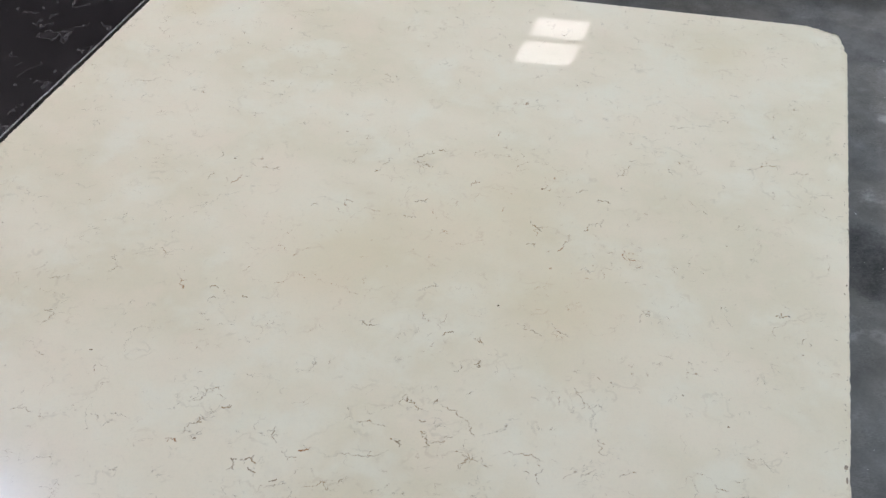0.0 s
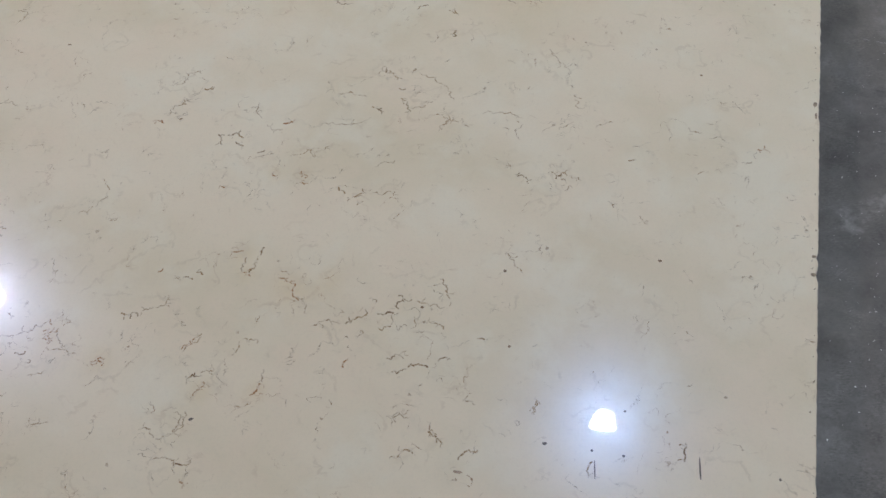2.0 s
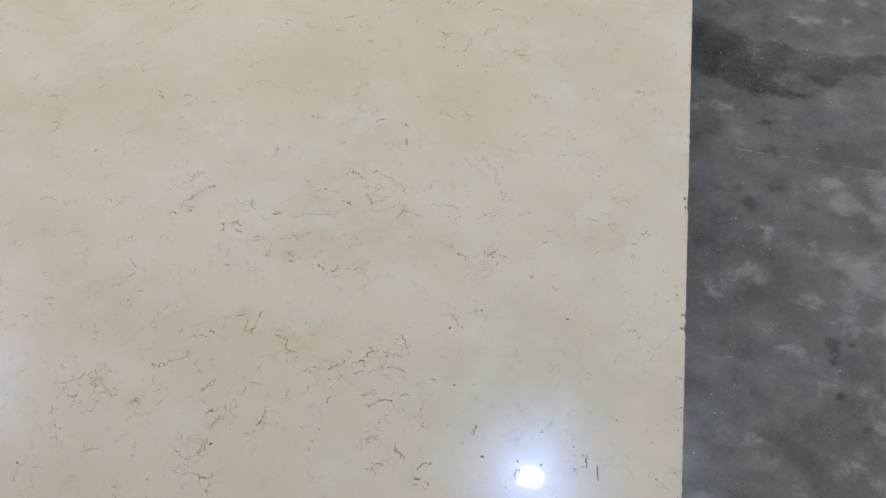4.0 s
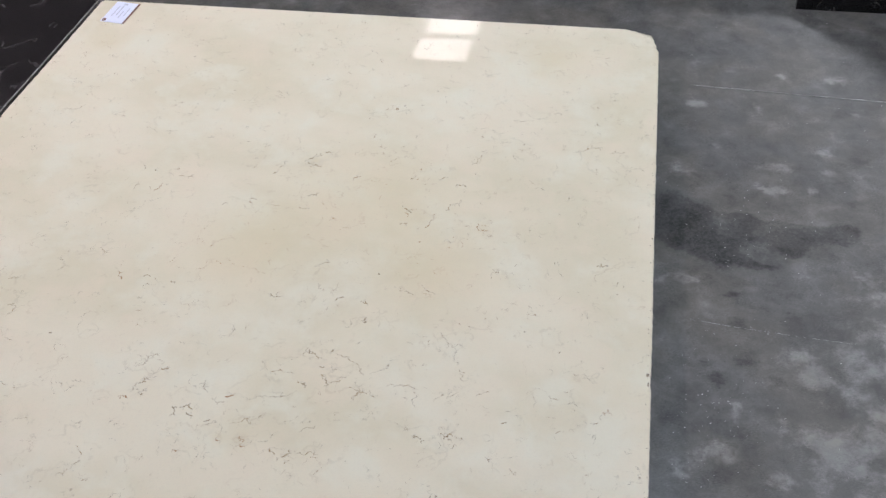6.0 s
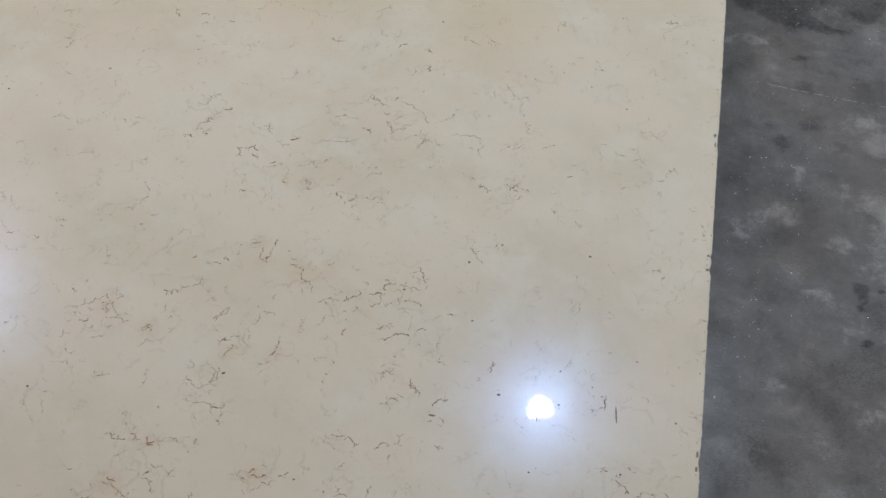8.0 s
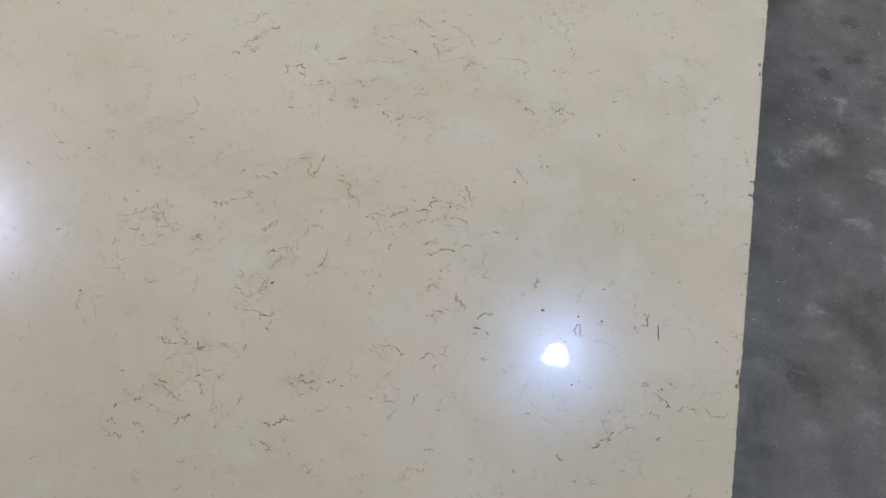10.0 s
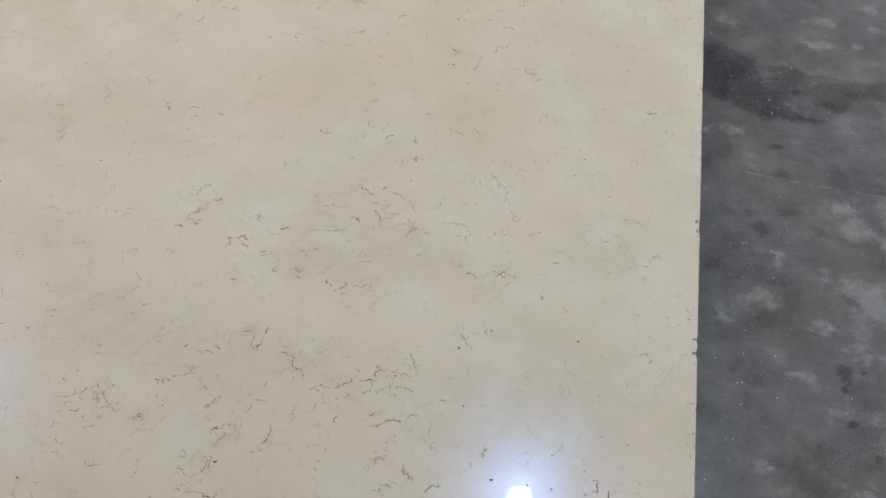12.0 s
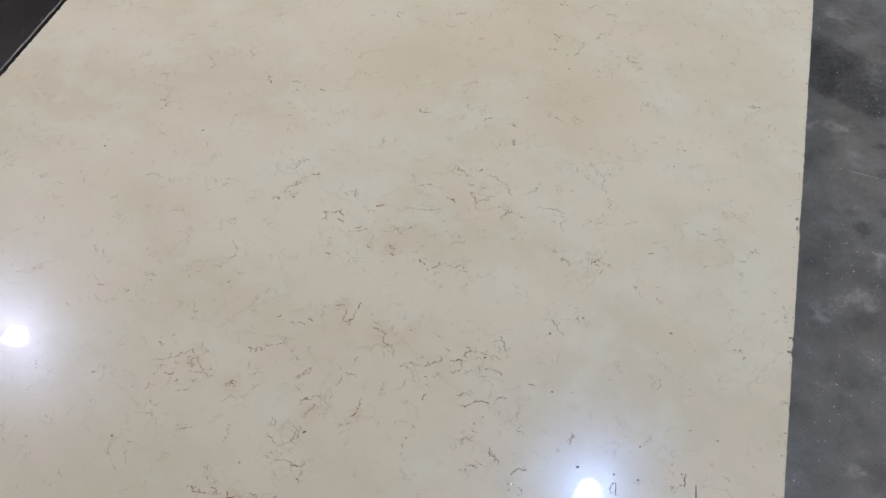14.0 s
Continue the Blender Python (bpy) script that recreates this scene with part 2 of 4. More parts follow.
def plain(name, c, rough, scale=12.0, vary=0.25, metal=0.0, relief=0.0):
    g = Nodes(name)
    p = g.place()
    f = g.math("ADD", g.math("MULTIPLY", g.noise(p, scale, 4, 0.6), 0.6), g.math("MULTIPLY", g.noise(p, scale * 9, 3, 0.6), 0.4))
    dark = tuple(v * (1 - vary) for v in c)
    light = tuple(min(1, v * (1 + vary)) for v in c)
    col = g.mix(g.ramp(f, 0.35, 0.65), dark, light)
    if relief:
        g.bump(f, 0.5, relief)
    return g.set(colour=col, rough=g.ramp(f, 0.3, 0.7, rough * 0.85, min(1, rough * 1.15)), metal=metal)


def timber():
    g = Nodes("rough_sawn_timber")
    p = g.place()
    n = g.noise(g.stretch(g.wobble(p, 6, 0.02), 0, (3, 45, 45)), 1.0, 5, 0.65)
    col = g.mix(g.ramp(n, 0.3, 0.7), (0.20, 0.13, 0.075), (0.36, 0.26, 0.16))
    g.bump(n, 0.4, 0.003)
    return g.set(colour=col, rough=0.8)


def glow(name, colour, strength):
    g = Nodes(name)
    g.set(colour=(0.8, 0.8, 0.8))
    g.put(g.bsdf.inputs["Emission Color"], (*colour, 1))
    g.bsdf.inputs["Emission Strength"].default_value = strength
    return g.mat


CREAM, CREAM_EDGE, CONCRETE = limestone(), limestone_edge(), concrete()
DARK_STONE = black_marble("brown_black_marble", (0.0165, 0.0135, 0.0140), 0.55)
DARK_EDGE = plain("dull_brown_stone_edge", (0.06, 0.054, 0.05), 0.6, 40, 0.4, relief=0.002)
# light caught along the dark slab's arris, put in as a pale colour
LIT_ARRIS = plain("pale_lit_arris", (0.27, 0.25, 0.235), 0.5, 60, 0.5)
BLACK_STONE = black_marble("black_granite", (0.008, 0.008, 0.010), 0.0)
PLASTER = plain("painted_block_wall", (0.66, 0.66, 0.64), 0.85, 2.0, 0.07)
ROOF = plain("painted_sheet_ceiling", (0.60, 0.60, 0.59), 0.7, 1.5, 0.07)
STEEL = plain("dark_painted_steel", (0.030, 0.031, 0.034), 0.45, 9, 0.3)
FRAME = plain("white_skylight_frame", (0.55, 0.55, 0.54), 0.5, 15, 0.1)
PAPER = plain("white_label_paper", (0.72, 0.74, 0.86), 0.45, 60, 0.03)
BROWN_INK = plain("brown_printing", (0.17, 0.075, 0.06), 0.5, 80, 0.15)
GREY_INK = plain("grey_printing", (0.50, 0.50, 0.58), 0.5, 80, 0.15)
BLOCKER_DARK = plain("dull_dark_blocker", (0.018, 0.017, 0.0165), 0.9, 25, 0.3)
DUST = plain("pale_joint_dust", (0.46, 0.45, 0.43), 0.9, 70, 0.35)
SCRATCH = plain("pale_floor_scratch", (0.20, 0.197, 0.19), 0.6, 70, 0.35)
CHIP = plain("pale_stone_chip", (0.55, 0.54, 0.52), 0.35, 90, 0.15)
INCLUSION = plain("grey_brown_inclusion", (0.13, 0.11, 0.085), 0.6, 200, 0.4)
DARK_SEAM = plain("dark_grey_brown_seam_stone", (0.255, 0.185, 0.115), 0.25, 120, 0.5)
CHIP_DIRT = plain("brown_chip_dirt", (0.26, 0.205, 0.14), 0.8, 200, 0.4)
WOOD = timber()
LAMP_LIGHT = glow("lamp_lens", LAMP_COLOUR, LAMP_GLOW)
FAR_LAMP_LIGHT = glow("brighter_lamp_lens", FAR_LAMP_COLOUR, FAR_LAMP_GLOW)
# dim first panes soften the reflected edge; dim last ones limit fill light
ROOF_SHEETS = [glow("translucent_roof_sheet", ROOF_SHEET_COLOUR, ROOF_SHEET_GLOW * f) for f in (0.34, 0.54, 0.74, 0.90, 1.0, 1.0, 0.9, 0.7, 0.5, 0.4, 0.4, 0.4)]
SKY_PANE = glow("translucent_roof_pane", SKYLIGHT_COLOUR, SKYLIGHT_GLOW)


# ---- mesh helpers ----
def mesh_object(name, bm, material, parent=None, label=""):
    me = bpy.data.meshes.new(name)
    bmesh.ops.recalc_face_normals(bm, faces=bm.faces[:])
    bm.to_mesh(me)
    bm.free()
    for m in material if isinstance(material, tuple) else (material,):
        me.materials.append(m)
    ob = new(name, me)
    ob.parent = parent
    return tagged(ob, label)


def part(name, bm, material, parent, label=""):
    return mesh_object(name, bm, material, parent, label)


def thing(name, label, category, at=(0, 0, 0), group=""):
    ob = new(name)
    ob.location = at
    ob.empty_display_size = 0.1
    return tagged(ob, label, category, group)


def add_box(bm, x0, x1, y0, y1, z0, z1, bevel=0.0):
    m = Matrix.LocRotScale(((x0 + x1) / 2, (y0 + y1) / 2, (z0 + z1) / 2), None, (x1 - x0, y1 - y0, z1 - z0))
    made = bmesh.ops.create_cube(bm, size=1, matrix=m)
    if bevel:
        edges = {e for v in made["verts"] for e in v.link_edges}
        bmesh.ops.bevel(bm, geom=list(edges), offset=bevel, segments=2, affect="EDGES", profile=0.6)
    return bm


def box(x0, x1, y0, y1, z0, z1, bevel=0.0):
    return add_box(bmesh.new(), x0, x1, y0, y1, z0, z1, bevel)


def add_prism(bm, points, z0, z1):
    low = [bm.verts.new((x, y, z0)) for x, y in points]
    high = [bm.verts.new((x, y, z1)) for x, y in points]
    bm.faces.new(low[::-1])
    bm.faces.new(high)
    for k in range(len(points)):
        j = (k + 1) % len(points)
        bm.faces.new((low[k], low[j], high[j], high[k]))
    return bm


def prism(points, z0, z1):
    return add_prism(bmesh.new(), points, z0, z1)


def lathe(profile, n=32):
    """A round body about z from (radius, height) pairs."""
    bm = bmesh.new()
    rings = []
    for r, z in profile:
        rings.append([bm.verts.new((r * math.cos(2 * math.pi * k / n), r * math.sin(2 * math.pi * k / n), z)) for k in range(n)])
    for a, b in zip(rings, rings[1:]):
        for k in range(n):
            bm.faces.new((a[k], a[(k + 1) % n], b[(k + 1) % n], b[k]))
    bm.faces.new(rings[0][::-1])
    bm.faces.new(rings[-1])
    return bm


def bump_at(x, y, cx, cy, rx, ry, turn=0.0):
    """A soft hill of height 1 round (cx, cy)."""
    c, s = math.cos(radians(turn)), math.sin(radians(turn))
    u, v = ((x - cx) * c + (y - cy) * s) / rx, (-(x - cx) * s + (y - cy) * c) / ry
    return math.exp(-min(40.0, (u * u + v * v) ** 1.25))


# ---- floor, walls, ceiling ----
ROOM = (-13.0, 9.0, -9.0, 19.0)
CEIL = 6.09

# dark and pale stains: centre, half sizes and turn
DARK_STAINS = [(0.041, -0.699, 0.048, 0.093, 0), (0.100, -0.700, 0.053, 0.066, 0), (0.070, -0.765, 0.070, 0.055, 0), (0.120, -0.802, 0.060, 0.062, -30), (0.166, -0.832, 0.050, 0.054, -20), (0.217, -0.696, 0.047, 0.030, -12),
               (0.290, -0.733, 0.036, 0.026, -10), (0.250, -0.755, 0.060, 0.050, -12), (0.360, -0.742, 0.075, 0.052, 0), (0.455, -0.728, 0.045, 0.036, 0), (0.320, -0.804, 0.050, 0.020, -8), (0.250, -0.850, 0.060, 0.014, -4)]
SMALL_STAINS = [(0.124, -1.183, 0.019, 0.015, 0), (0.148, -1.233, 0.031, 0.022, 0), (0.212, -1.168, 0.030, 0.029, -35), (0.267, -1.218, 0.022, 0.018, -20), (0.196, -1.047, 0.026, 0.015, -10), (0.180, -0.965, 0.030, 0.012, 0),
                (0.300, -1.005, 0.024, 0.010, 0)]
DARK_SPOTS = [(0.303, -1.581, 0.015, 0.014, 0), (0.297, -1.600, 0.008, 0.012, 30), (0.291, -1.621, 0.010, 0.010, 0), (0.335, -1.579, 0.009, 0.008, 0), (0.318, -1.700, 0.014, 0.008, -20), (0.262, -1.722, 0.006, 0.014, 0), (0.272, -1.775, 0.005, 0.008, 0), (0.345, -1.765, 0.010, 0.014, 0)]
PALE_STAINS = [(0.307, -0.479, 0.061, 0.021, -10), (0.319, -0.569, 0.031, 0.021, 0), (0.404, -0.555, 0.026, 0.018, 0), (0.094, -0.521, 0.055, 0.026, 0), (0.261, -0.790, 0.040, 0.036, -15), (0.113, -0.884, 0.024, 0.064, -30),
               (0.189, -1.310, 0.016, 0.029, 0), (0.275, -1.332, 0.015, 0.064, 35), (0.146, -1.425, 0.044, 0.038, 0), (0.352, -1.198, 0.037, 0.037, 0), (0.078, -1.481, 0.017, 0.024, 0), (0.210, -1.611, 0.031, 0.027, 0),
               (0.254, -1.485, 0.030, 0.029, -20), (0.141, -1.819, 0.027, 0.019, 0), (0.326, -1.135, 0.027, 0.017, 0), (0.030, -0.930, 0.050, 0.010, 35), (0.370, -1.400, 0.024, 0.070, 40)]
FAR_SMEARS = [(0.115, -0.216, 0.031, 0.022, 0), (0.277, -0.214, 0.019, 0.049, 30), (0.172, -0.391, 0.051, 0.018, 0), (0.298, -0.494, 0.049, 0.021, -12), (0.437, -0.489, 0.024, 0.019, 0), (0.286, -0.573, 0.031, 0.018, 0),
              (0.398, -0.577, 0.020, 0.018, 0), (0.352, -0.070, 0.016, 0.017, 0), (0.493, -0.070, 0.041, 0.020, 0), (0.536, -0.220, 0.055, 0.016, -4), (0.684, -0.226, 0.033, 0.016, 0), (0.552, -0.453, 0.020, 0.019, 0),
              (0.500, -0.878, 0.044, 0.027, -25), (0.543, -0.940, 0.033, 0.023, -20), (0.457, -0.404, 0.035, 0.015, 0)]


def make_floor():
    near_x = [k * 0.01 - 0.03 for k in range(96)]
    near_y = [k * 0.01 - 2.4 for k in range(301)]
    xs = [ROOM[0] - 0.3, -6.0, -2.0] + near_x + [2.0, 5.0, ROOM[1] + 0.3]
    ys = [ROOM[2] - 0.3, -5.0] + near_y + [2.0, 8.0, ROOM[3] + 0.3]
    verts = [(x, y, 0.0) for y in ys for x in xs]
    w = len(xs)
    faces = [(r * w + c, r * w + c + 1, r * w + w + c + 1, r * w + w + c) for r in range(len(ys) - 1) for c in range(w - 1)]
    me = bpy.data.meshes.new("floor")
    me.from_pydata(verts, [], faces)
    values = []
    for x, y, _ in verts:
        v = 0.0
        if -0.1 < x < 1.0 and -2.5 < y < 0.7:
            wob = noise.noise_vector(Vector((x * 14, y * 14, 0))) * 0.022 + noise.noise_vector(Vector((x * 45, y * 45, 3))) * 0.008
            u, q = x + wob.x, y + wob.y
            v = sum(1.05 * bump_at(u, q, *s) for s in PALE_STAINS + FAR_SMEARS) - sum(2.1 * bump_at(u, q, *s) for s in DARK_STAINS)
            v -= sum(2.4 * bump_at(u, q, *s) for s in DARK_SPOTS) + sum(1.45 * bump_at(u, q, *s) for s in SMALL_STAINS)
            # broadly paler away from the slab, towards the near end
            v += 0.9 * max(0.0, min(1.0, (x - 0.22) / 0.25)) * max(0.0, min(1.0, (-0.85 - y) / 0.3))
        values.append(max(-1.9, min(1.3, v)))
    a = me.attributes.new("stain", "FLOAT", "POINT")
    a.data.foreach_set("value", values)
    me.materials.append(CONCRETE)
    ob = new("floor", me)
    return tagged(ob, "dark grey power-floated concrete floor with cloudy smears and stains", "floor", kind="structure")


floor = make_floor()

# thin pale joint across the floor
random.seed(4)
bm = bmesh.new()
left, right = [], []
for k in range(121):
    x = 0.10 + k * 0.012
    y = -0.1255 - 0.0485 * x + random.uniform(-0.0007, 0.0007)
    half = random.uniform(0.0005, 0.0015) * min(1.0, 0.3 + k / 12)
    left.append(bm.verts.new((x, y - half, 0.0012)))
    right.append(bm.verts.new((x, y + half, 0.0012)))
for k in range(120):
    bm.faces.new((left[k], left[k + 1], right[k + 1], right[k]))
tagged(mesh_object("floor_joint", bm, DUST), "fine pale dust-filled saw cut in the concrete floor", "floor joint", kind="structure")

bm = bmesh.new()
left, right = [], []
for k in range(61):
    x = 0.09 + k * 0.006
    y = -1.055 - 0.045 * math.sin((x - 0.09) * 2.2) ** 0.8 + random.uniform(-0.0004, 0.0004) if k else -1.055
    half = random.uniform(0.0002, 0.0006)
    left.append(bm.verts.new((x, y - half, 0.0008)))
    right.append(bm.verts.new((x, y + half, 0.0008)))
for k in range(60):
    if random.random() < 0.8:
        bm.faces.new((left[k], left[k + 1], right[k + 1], right[k]))
tagged(mesh_object("floor_scratch", bm, SCRATCH), "faint pale scratch in the concrete floor", "floor scratch", kind="structure")

x0, x1, y0, y1 = ROOM
for name, args in (("wall_west", (x0 - 0.3, x0, y0, y1)), ("wall_east", (x1, x1 + 0.3, y0, y1)), ("wall_south", (x0 - 0.3, x1 + 0.3, y0 - 0.3, y0)), ("wall_north", (x0 - 0.3, x1 + 0.3, y1, y1 + 0.3))):
    tagged(mesh_object(name, box(*args, 0.0, CEIL), PLASTER), "plain light painted warehouse wall", "wall", kind="structure")

# ceiling with a small roof light, out of square with the room, and a wide strip of translucent roof sheets
SKY_SIDES = (-2.50, -1.85)
SKY = (8.76, 9.85)
SKY_LEAN = 0.10
STRIP = (0.3, 7.5, -4.5, 13.2)


def sky_x(side, y):
    """The roof light's left (0) or right (1) side at y; its sides lean together."""
    return SKY_SIDES[side] + SKY_LEAN * (y - SKY[0])


def sky_quad(x_in, ya, yb):
    """A slanting four-sided outline between ya and yb, x_in inside the roof light's sides."""
    return [(sky_x(0, ya) + x_in, ya), (sky_x(1, ya) - x_in, ya), (sky_x(1, yb) - x_in, yb), (sky_x(0, yb) + x_in, yb)]


bm = bmesh.new()
add_box(bm, x0 - 0.3, -3.0, y0 - 0.3, y1 + 0.3, CEIL, CEIL + 0.2)
add_box(bm, -1.5, STRIP[0], y0 - 0.3, y1 + 0.3, CEIL, CEIL + 0.2)
add_box(bm, -3.0, -1.5, y0 - 0.3, SKY[0], CEIL, CEIL + 0.2)
add_box(bm, -3.0, -1.5, SKY[1], y1 + 0.3, CEIL, CEIL + 0.2)
add_box(bm, STRIP[1], x1 + 0.3, y0 - 0.3, y1 + 0.3, CEIL, CEIL + 0.2)
add_box(bm, STRIP[0], STRIP[1], y0 - 0.3, STRIP[2], CEIL, CEIL + 0.2)
add_box(bm, STRIP[0], STRIP[1], STRIP[3], y1 + 0.3, CEIL, CEIL + 0.2)
add_prism(bm, [(-3.0, SKY[0]), (sky_x(0, SKY[0]), SKY[0]), (sky_x(0, SKY[1]), SKY[1]), (-3.0, SKY[1])], CEIL, CEIL + 0.2)
add_prism(bm, [(sky_x(1, SKY[0]), SKY[0]), (-1.5, SKY[0]), (-1.5, SKY[1]), (sky_x(1, SKY[1]), SKY[1])], CEIL, CEIL + 0.2)
tagged(mesh_object("ceiling", bm, ROOF), "plain pale sheet warehouse ceiling", "ceiling", kind="structure")
# strip out of view, placed for the floor's sheen and lengthened as fill light
strip = tagged(new("window_2"), "unseen wide strip of translucent roof sheets, lengthened for fill light", "skylight", kind="structure")
for k in range(12):
    a = STRIP[0] + (STRIP[1] - STRIP[0]) * k / 12
    b = STRIP[0] + (STRIP[1] - STRIP[0]) * (k + 1) / 12
    part("pane", box(a + 0.01, b - 0.01, STRIP[2], STRIP[3], CEIL + 0.03, CEIL + 0.04), ROOF_SHEETS[k], strip)
    if k:
        part("glazing_bar", box(a - 0.012, a + 0.012, STRIP[2], STRIP[3], CEIL + 0.006, CEIL + 0.026), FRAME, strip)

skylight = tagged(new("window_1"), "two-pane translucent roof light in the warehouse ceiling", "skylight", kind="structure")
MID = (9.28, 9.38)
bm = bmesh.new()
add_prism(bm, sky_quad(0.0, *MID), CEIL + 0.004, CEIL + 0.05)
for a, b in ((SKY[0], SKY[0] + 0.02), (SKY[1] - 0.02, SKY[1])):
    add_prism(bm, sky_quad(0.0, a, b), CEIL + 0.004, CEIL + 0.05)
part("window_frame", bm, FRAME, skylight)
part("pane", prism(sky_quad(0.004, SKY[0] + 0.02, MID[0]), CEIL + 0.02, CEIL + 0.03), SKY_PANE, skylight)
part("pane", prism(sky_quad(0.004, MID[1], SKY[1] - 0.02), CEIL + 0.02, CEIL + 0.03), SKY_PANE, skylight)


# ---- high-bay lamps ----
def high_bay(x, y, z, light):
    lamp = thing("high_bay_lamp", "round dark metal high-bay lamp hanging lit from the ceiling", "lamp", (x, y, z), "high-bay lamps")
    part("housing", lathe([(0.05, 0.20), (0.06, 0.19), (0.06, 0.10), (0.15, 0.06), (0.16, 0.045), (0.16, 0.02), (0.15, 0.012)]), STEEL, lamp)
    part("reflector", lathe([(0.125, 0.008), (0.155, 0.008), (0.175, -0.03), (0.180, -0.032), (0.178, -0.026), (0.158, 0.011)]), STEEL, lamp)
    outline = []
    for k in range(33):
        a = math.pi * (-0.12 + 1.24 * k / 32)
        outline.append((0.062 * math.cos(a), 0.062 * math.sin(a)))
    outline = [(0.074, -0.034)] + outline + [(-0.078, -0.038), (-0.05, -0.058), (0.03, -0.060)]
    part("lens", prism(outline, -0.016, 0.004), light, lamp, "glowing white lens")
    part("suspension_cable", lathe([(0.004, 0.2), (0.004, CEIL - z)], 8), STEEL, lamp)
    return lamp


LAMP_Z = 5.09
high_bay(-0.29, 0.70, LAMP_Z, LAMP_LIGHT)
high_bay(-4.49, 0.96, LAMP_Z, FAR_LAMP_LIGHT)


# ---- cream slab ----
RUSTY = [(-0.997, -1.960, 0.020), (-1.084, -1.929, 0.020), (-0.844, -1.744, 0.016), (-0.830, -1.780, 0.014), (-0.758, -1.794, 0.024), (-0.836, -1.985, 0.016), (-0.757, -1.969, 0.014), (-0.398, -0.905, 0.014), (-0.854, -0.703, 0.018),
         (-0.795, -1.579, 0.012), (-0.841, -1.583, 0.012), (-0.216, -2.211, 0.024), (-0.729, -2.205, 0.020), (-0.755, -2.334, 0.018), (-0.917, -2.177, 0.016), (-0.960, -2.258, 0.022)]
BUFF = [(-0.69, -0.84, 0.20), (-0.93, -1.03, 0.15), (-0.49, -1.07, 0.13), (-0.292, -0.174, 0.08), (-1.59, -0.214, 0.06), (-0.715, -1.79, 0.03)]
# visible seams, from the far edge to the near one: where each begins and ends
DARK_VEINS_A = [(-0.835, -0.662, -0.812, -0.661), (-0.870, -0.698, -0.835, -0.676), (-0.876, -0.702, -0.856, -0.715), (-0.856, -0.715, -0.826, -0.717), (-0.948, -0.755, -0.935, -0.760),
    (-0.484, -0.758, -0.454, -0.759), (-0.839, -0.838, -0.810, -0.823), (-0.601, -0.844, -0.572, -0.872), (-0.973, -0.867, -0.956, -0.864), (-1.036, -0.899, -1.024, -0.886),
    (-0.596, -0.915, -0.576, -0.908), (-0.129, -1.007, -0.106, -0.999), (-1.143, -1.163, -1.131, -1.154), (-1.078, -1.166, -1.064, -1.169), (-0.627, -1.168, -0.614, -1.187),
    (-0.639, -1.175, -0.625, -1.186), (-0.850, -1.179, -0.808, -1.181), (-0.696, -1.183, -0.673, -1.168), (-0.613, -1.221, -0.612, -1.243), (-0.717, -1.328, -0.704, -1.342),
    (-0.707, -1.334, -0.689, -1.357), (-0.683, -1.372, -0.671, -1.375), (-0.678, -1.396, -0.666, -1.410)]
DARK_VEINS_B = [(-0.664, -1.400, -0.651, -1.424), (-1.012, -1.422, -0.995, -1.419), (-0.719, -1.423, -0.696, -1.430), (-1.044, -1.466, -1.034, -1.454), (-0.292, -1.479, -0.279, -1.473),
    (-0.407, -1.517, -0.389, -1.519), (-0.959, -1.517, -0.943, -1.539), (-0.393, -1.517, -0.381, -1.523), (-0.943, -1.519, -0.912, -1.522), (-0.924, -1.530, -0.905, -1.538),
    (-0.463, -1.530, -0.447, -1.537), (-0.448, -1.535, -0.438, -1.547), (-0.880, -1.550, -0.870, -1.539), (-0.733, -1.596, -0.717, -1.611), (-0.702, -1.616, -0.684, -1.604),
    (-0.697, -1.625, -0.685, -1.619), (-0.839, -1.749, -0.837, -1.778), (-0.818, -1.753, -0.813, -1.727), (-0.824, -1.779, -0.817, -1.752), (-0.596, -1.784, -0.577, -1.794),
    (-0.905, -1.791, -0.892, -1.793), (-0.598, -1.800, -0.583, -1.790), (-0.923, -1.801, -0.904, -1.802)]
DARK_VEINS_C = [(-0.618, -1.819, -0.594, -1.815), (-0.530, -1.823, -0.516, -1.828), (-0.594, -1.834, -0.608, -1.846), (-0.469, -1.838, -0.457, -1.839), (-0.664, -1.843, -0.630, -1.823),
    (-0.994, -1.876, -0.965, -1.875), (-0.516, -1.884, -0.498, -1.876), (-0.551, -1.894, -0.526, -1.894), (-0.557, -1.900, -0.551, -1.890), (-0.579, -1.911, -0.555, -1.901),
    (-0.368, -1.922, -0.369, -1.944), (-0.166, -1.950, -0.167, -1.981), (-0.864, -1.962, -0.841, -1.958), (-0.654, -1.966, -0.647, -1.975), (-1.124, -1.967, -1.108, -1.959),
    (-0.509, -1.994, -0.495, -2.000), (-0.284, -1.997, -0.287, -2.023), (-0.498, -1.998, -0.482, -2.006), (-0.461, -2.028, -0.433, -2.008), (-0.537, -2.028, -0.515, -2.028),
    (-0.164, -2.088, -0.150, -2.093), (-0.837, -2.097, -0.814, -2.091)]
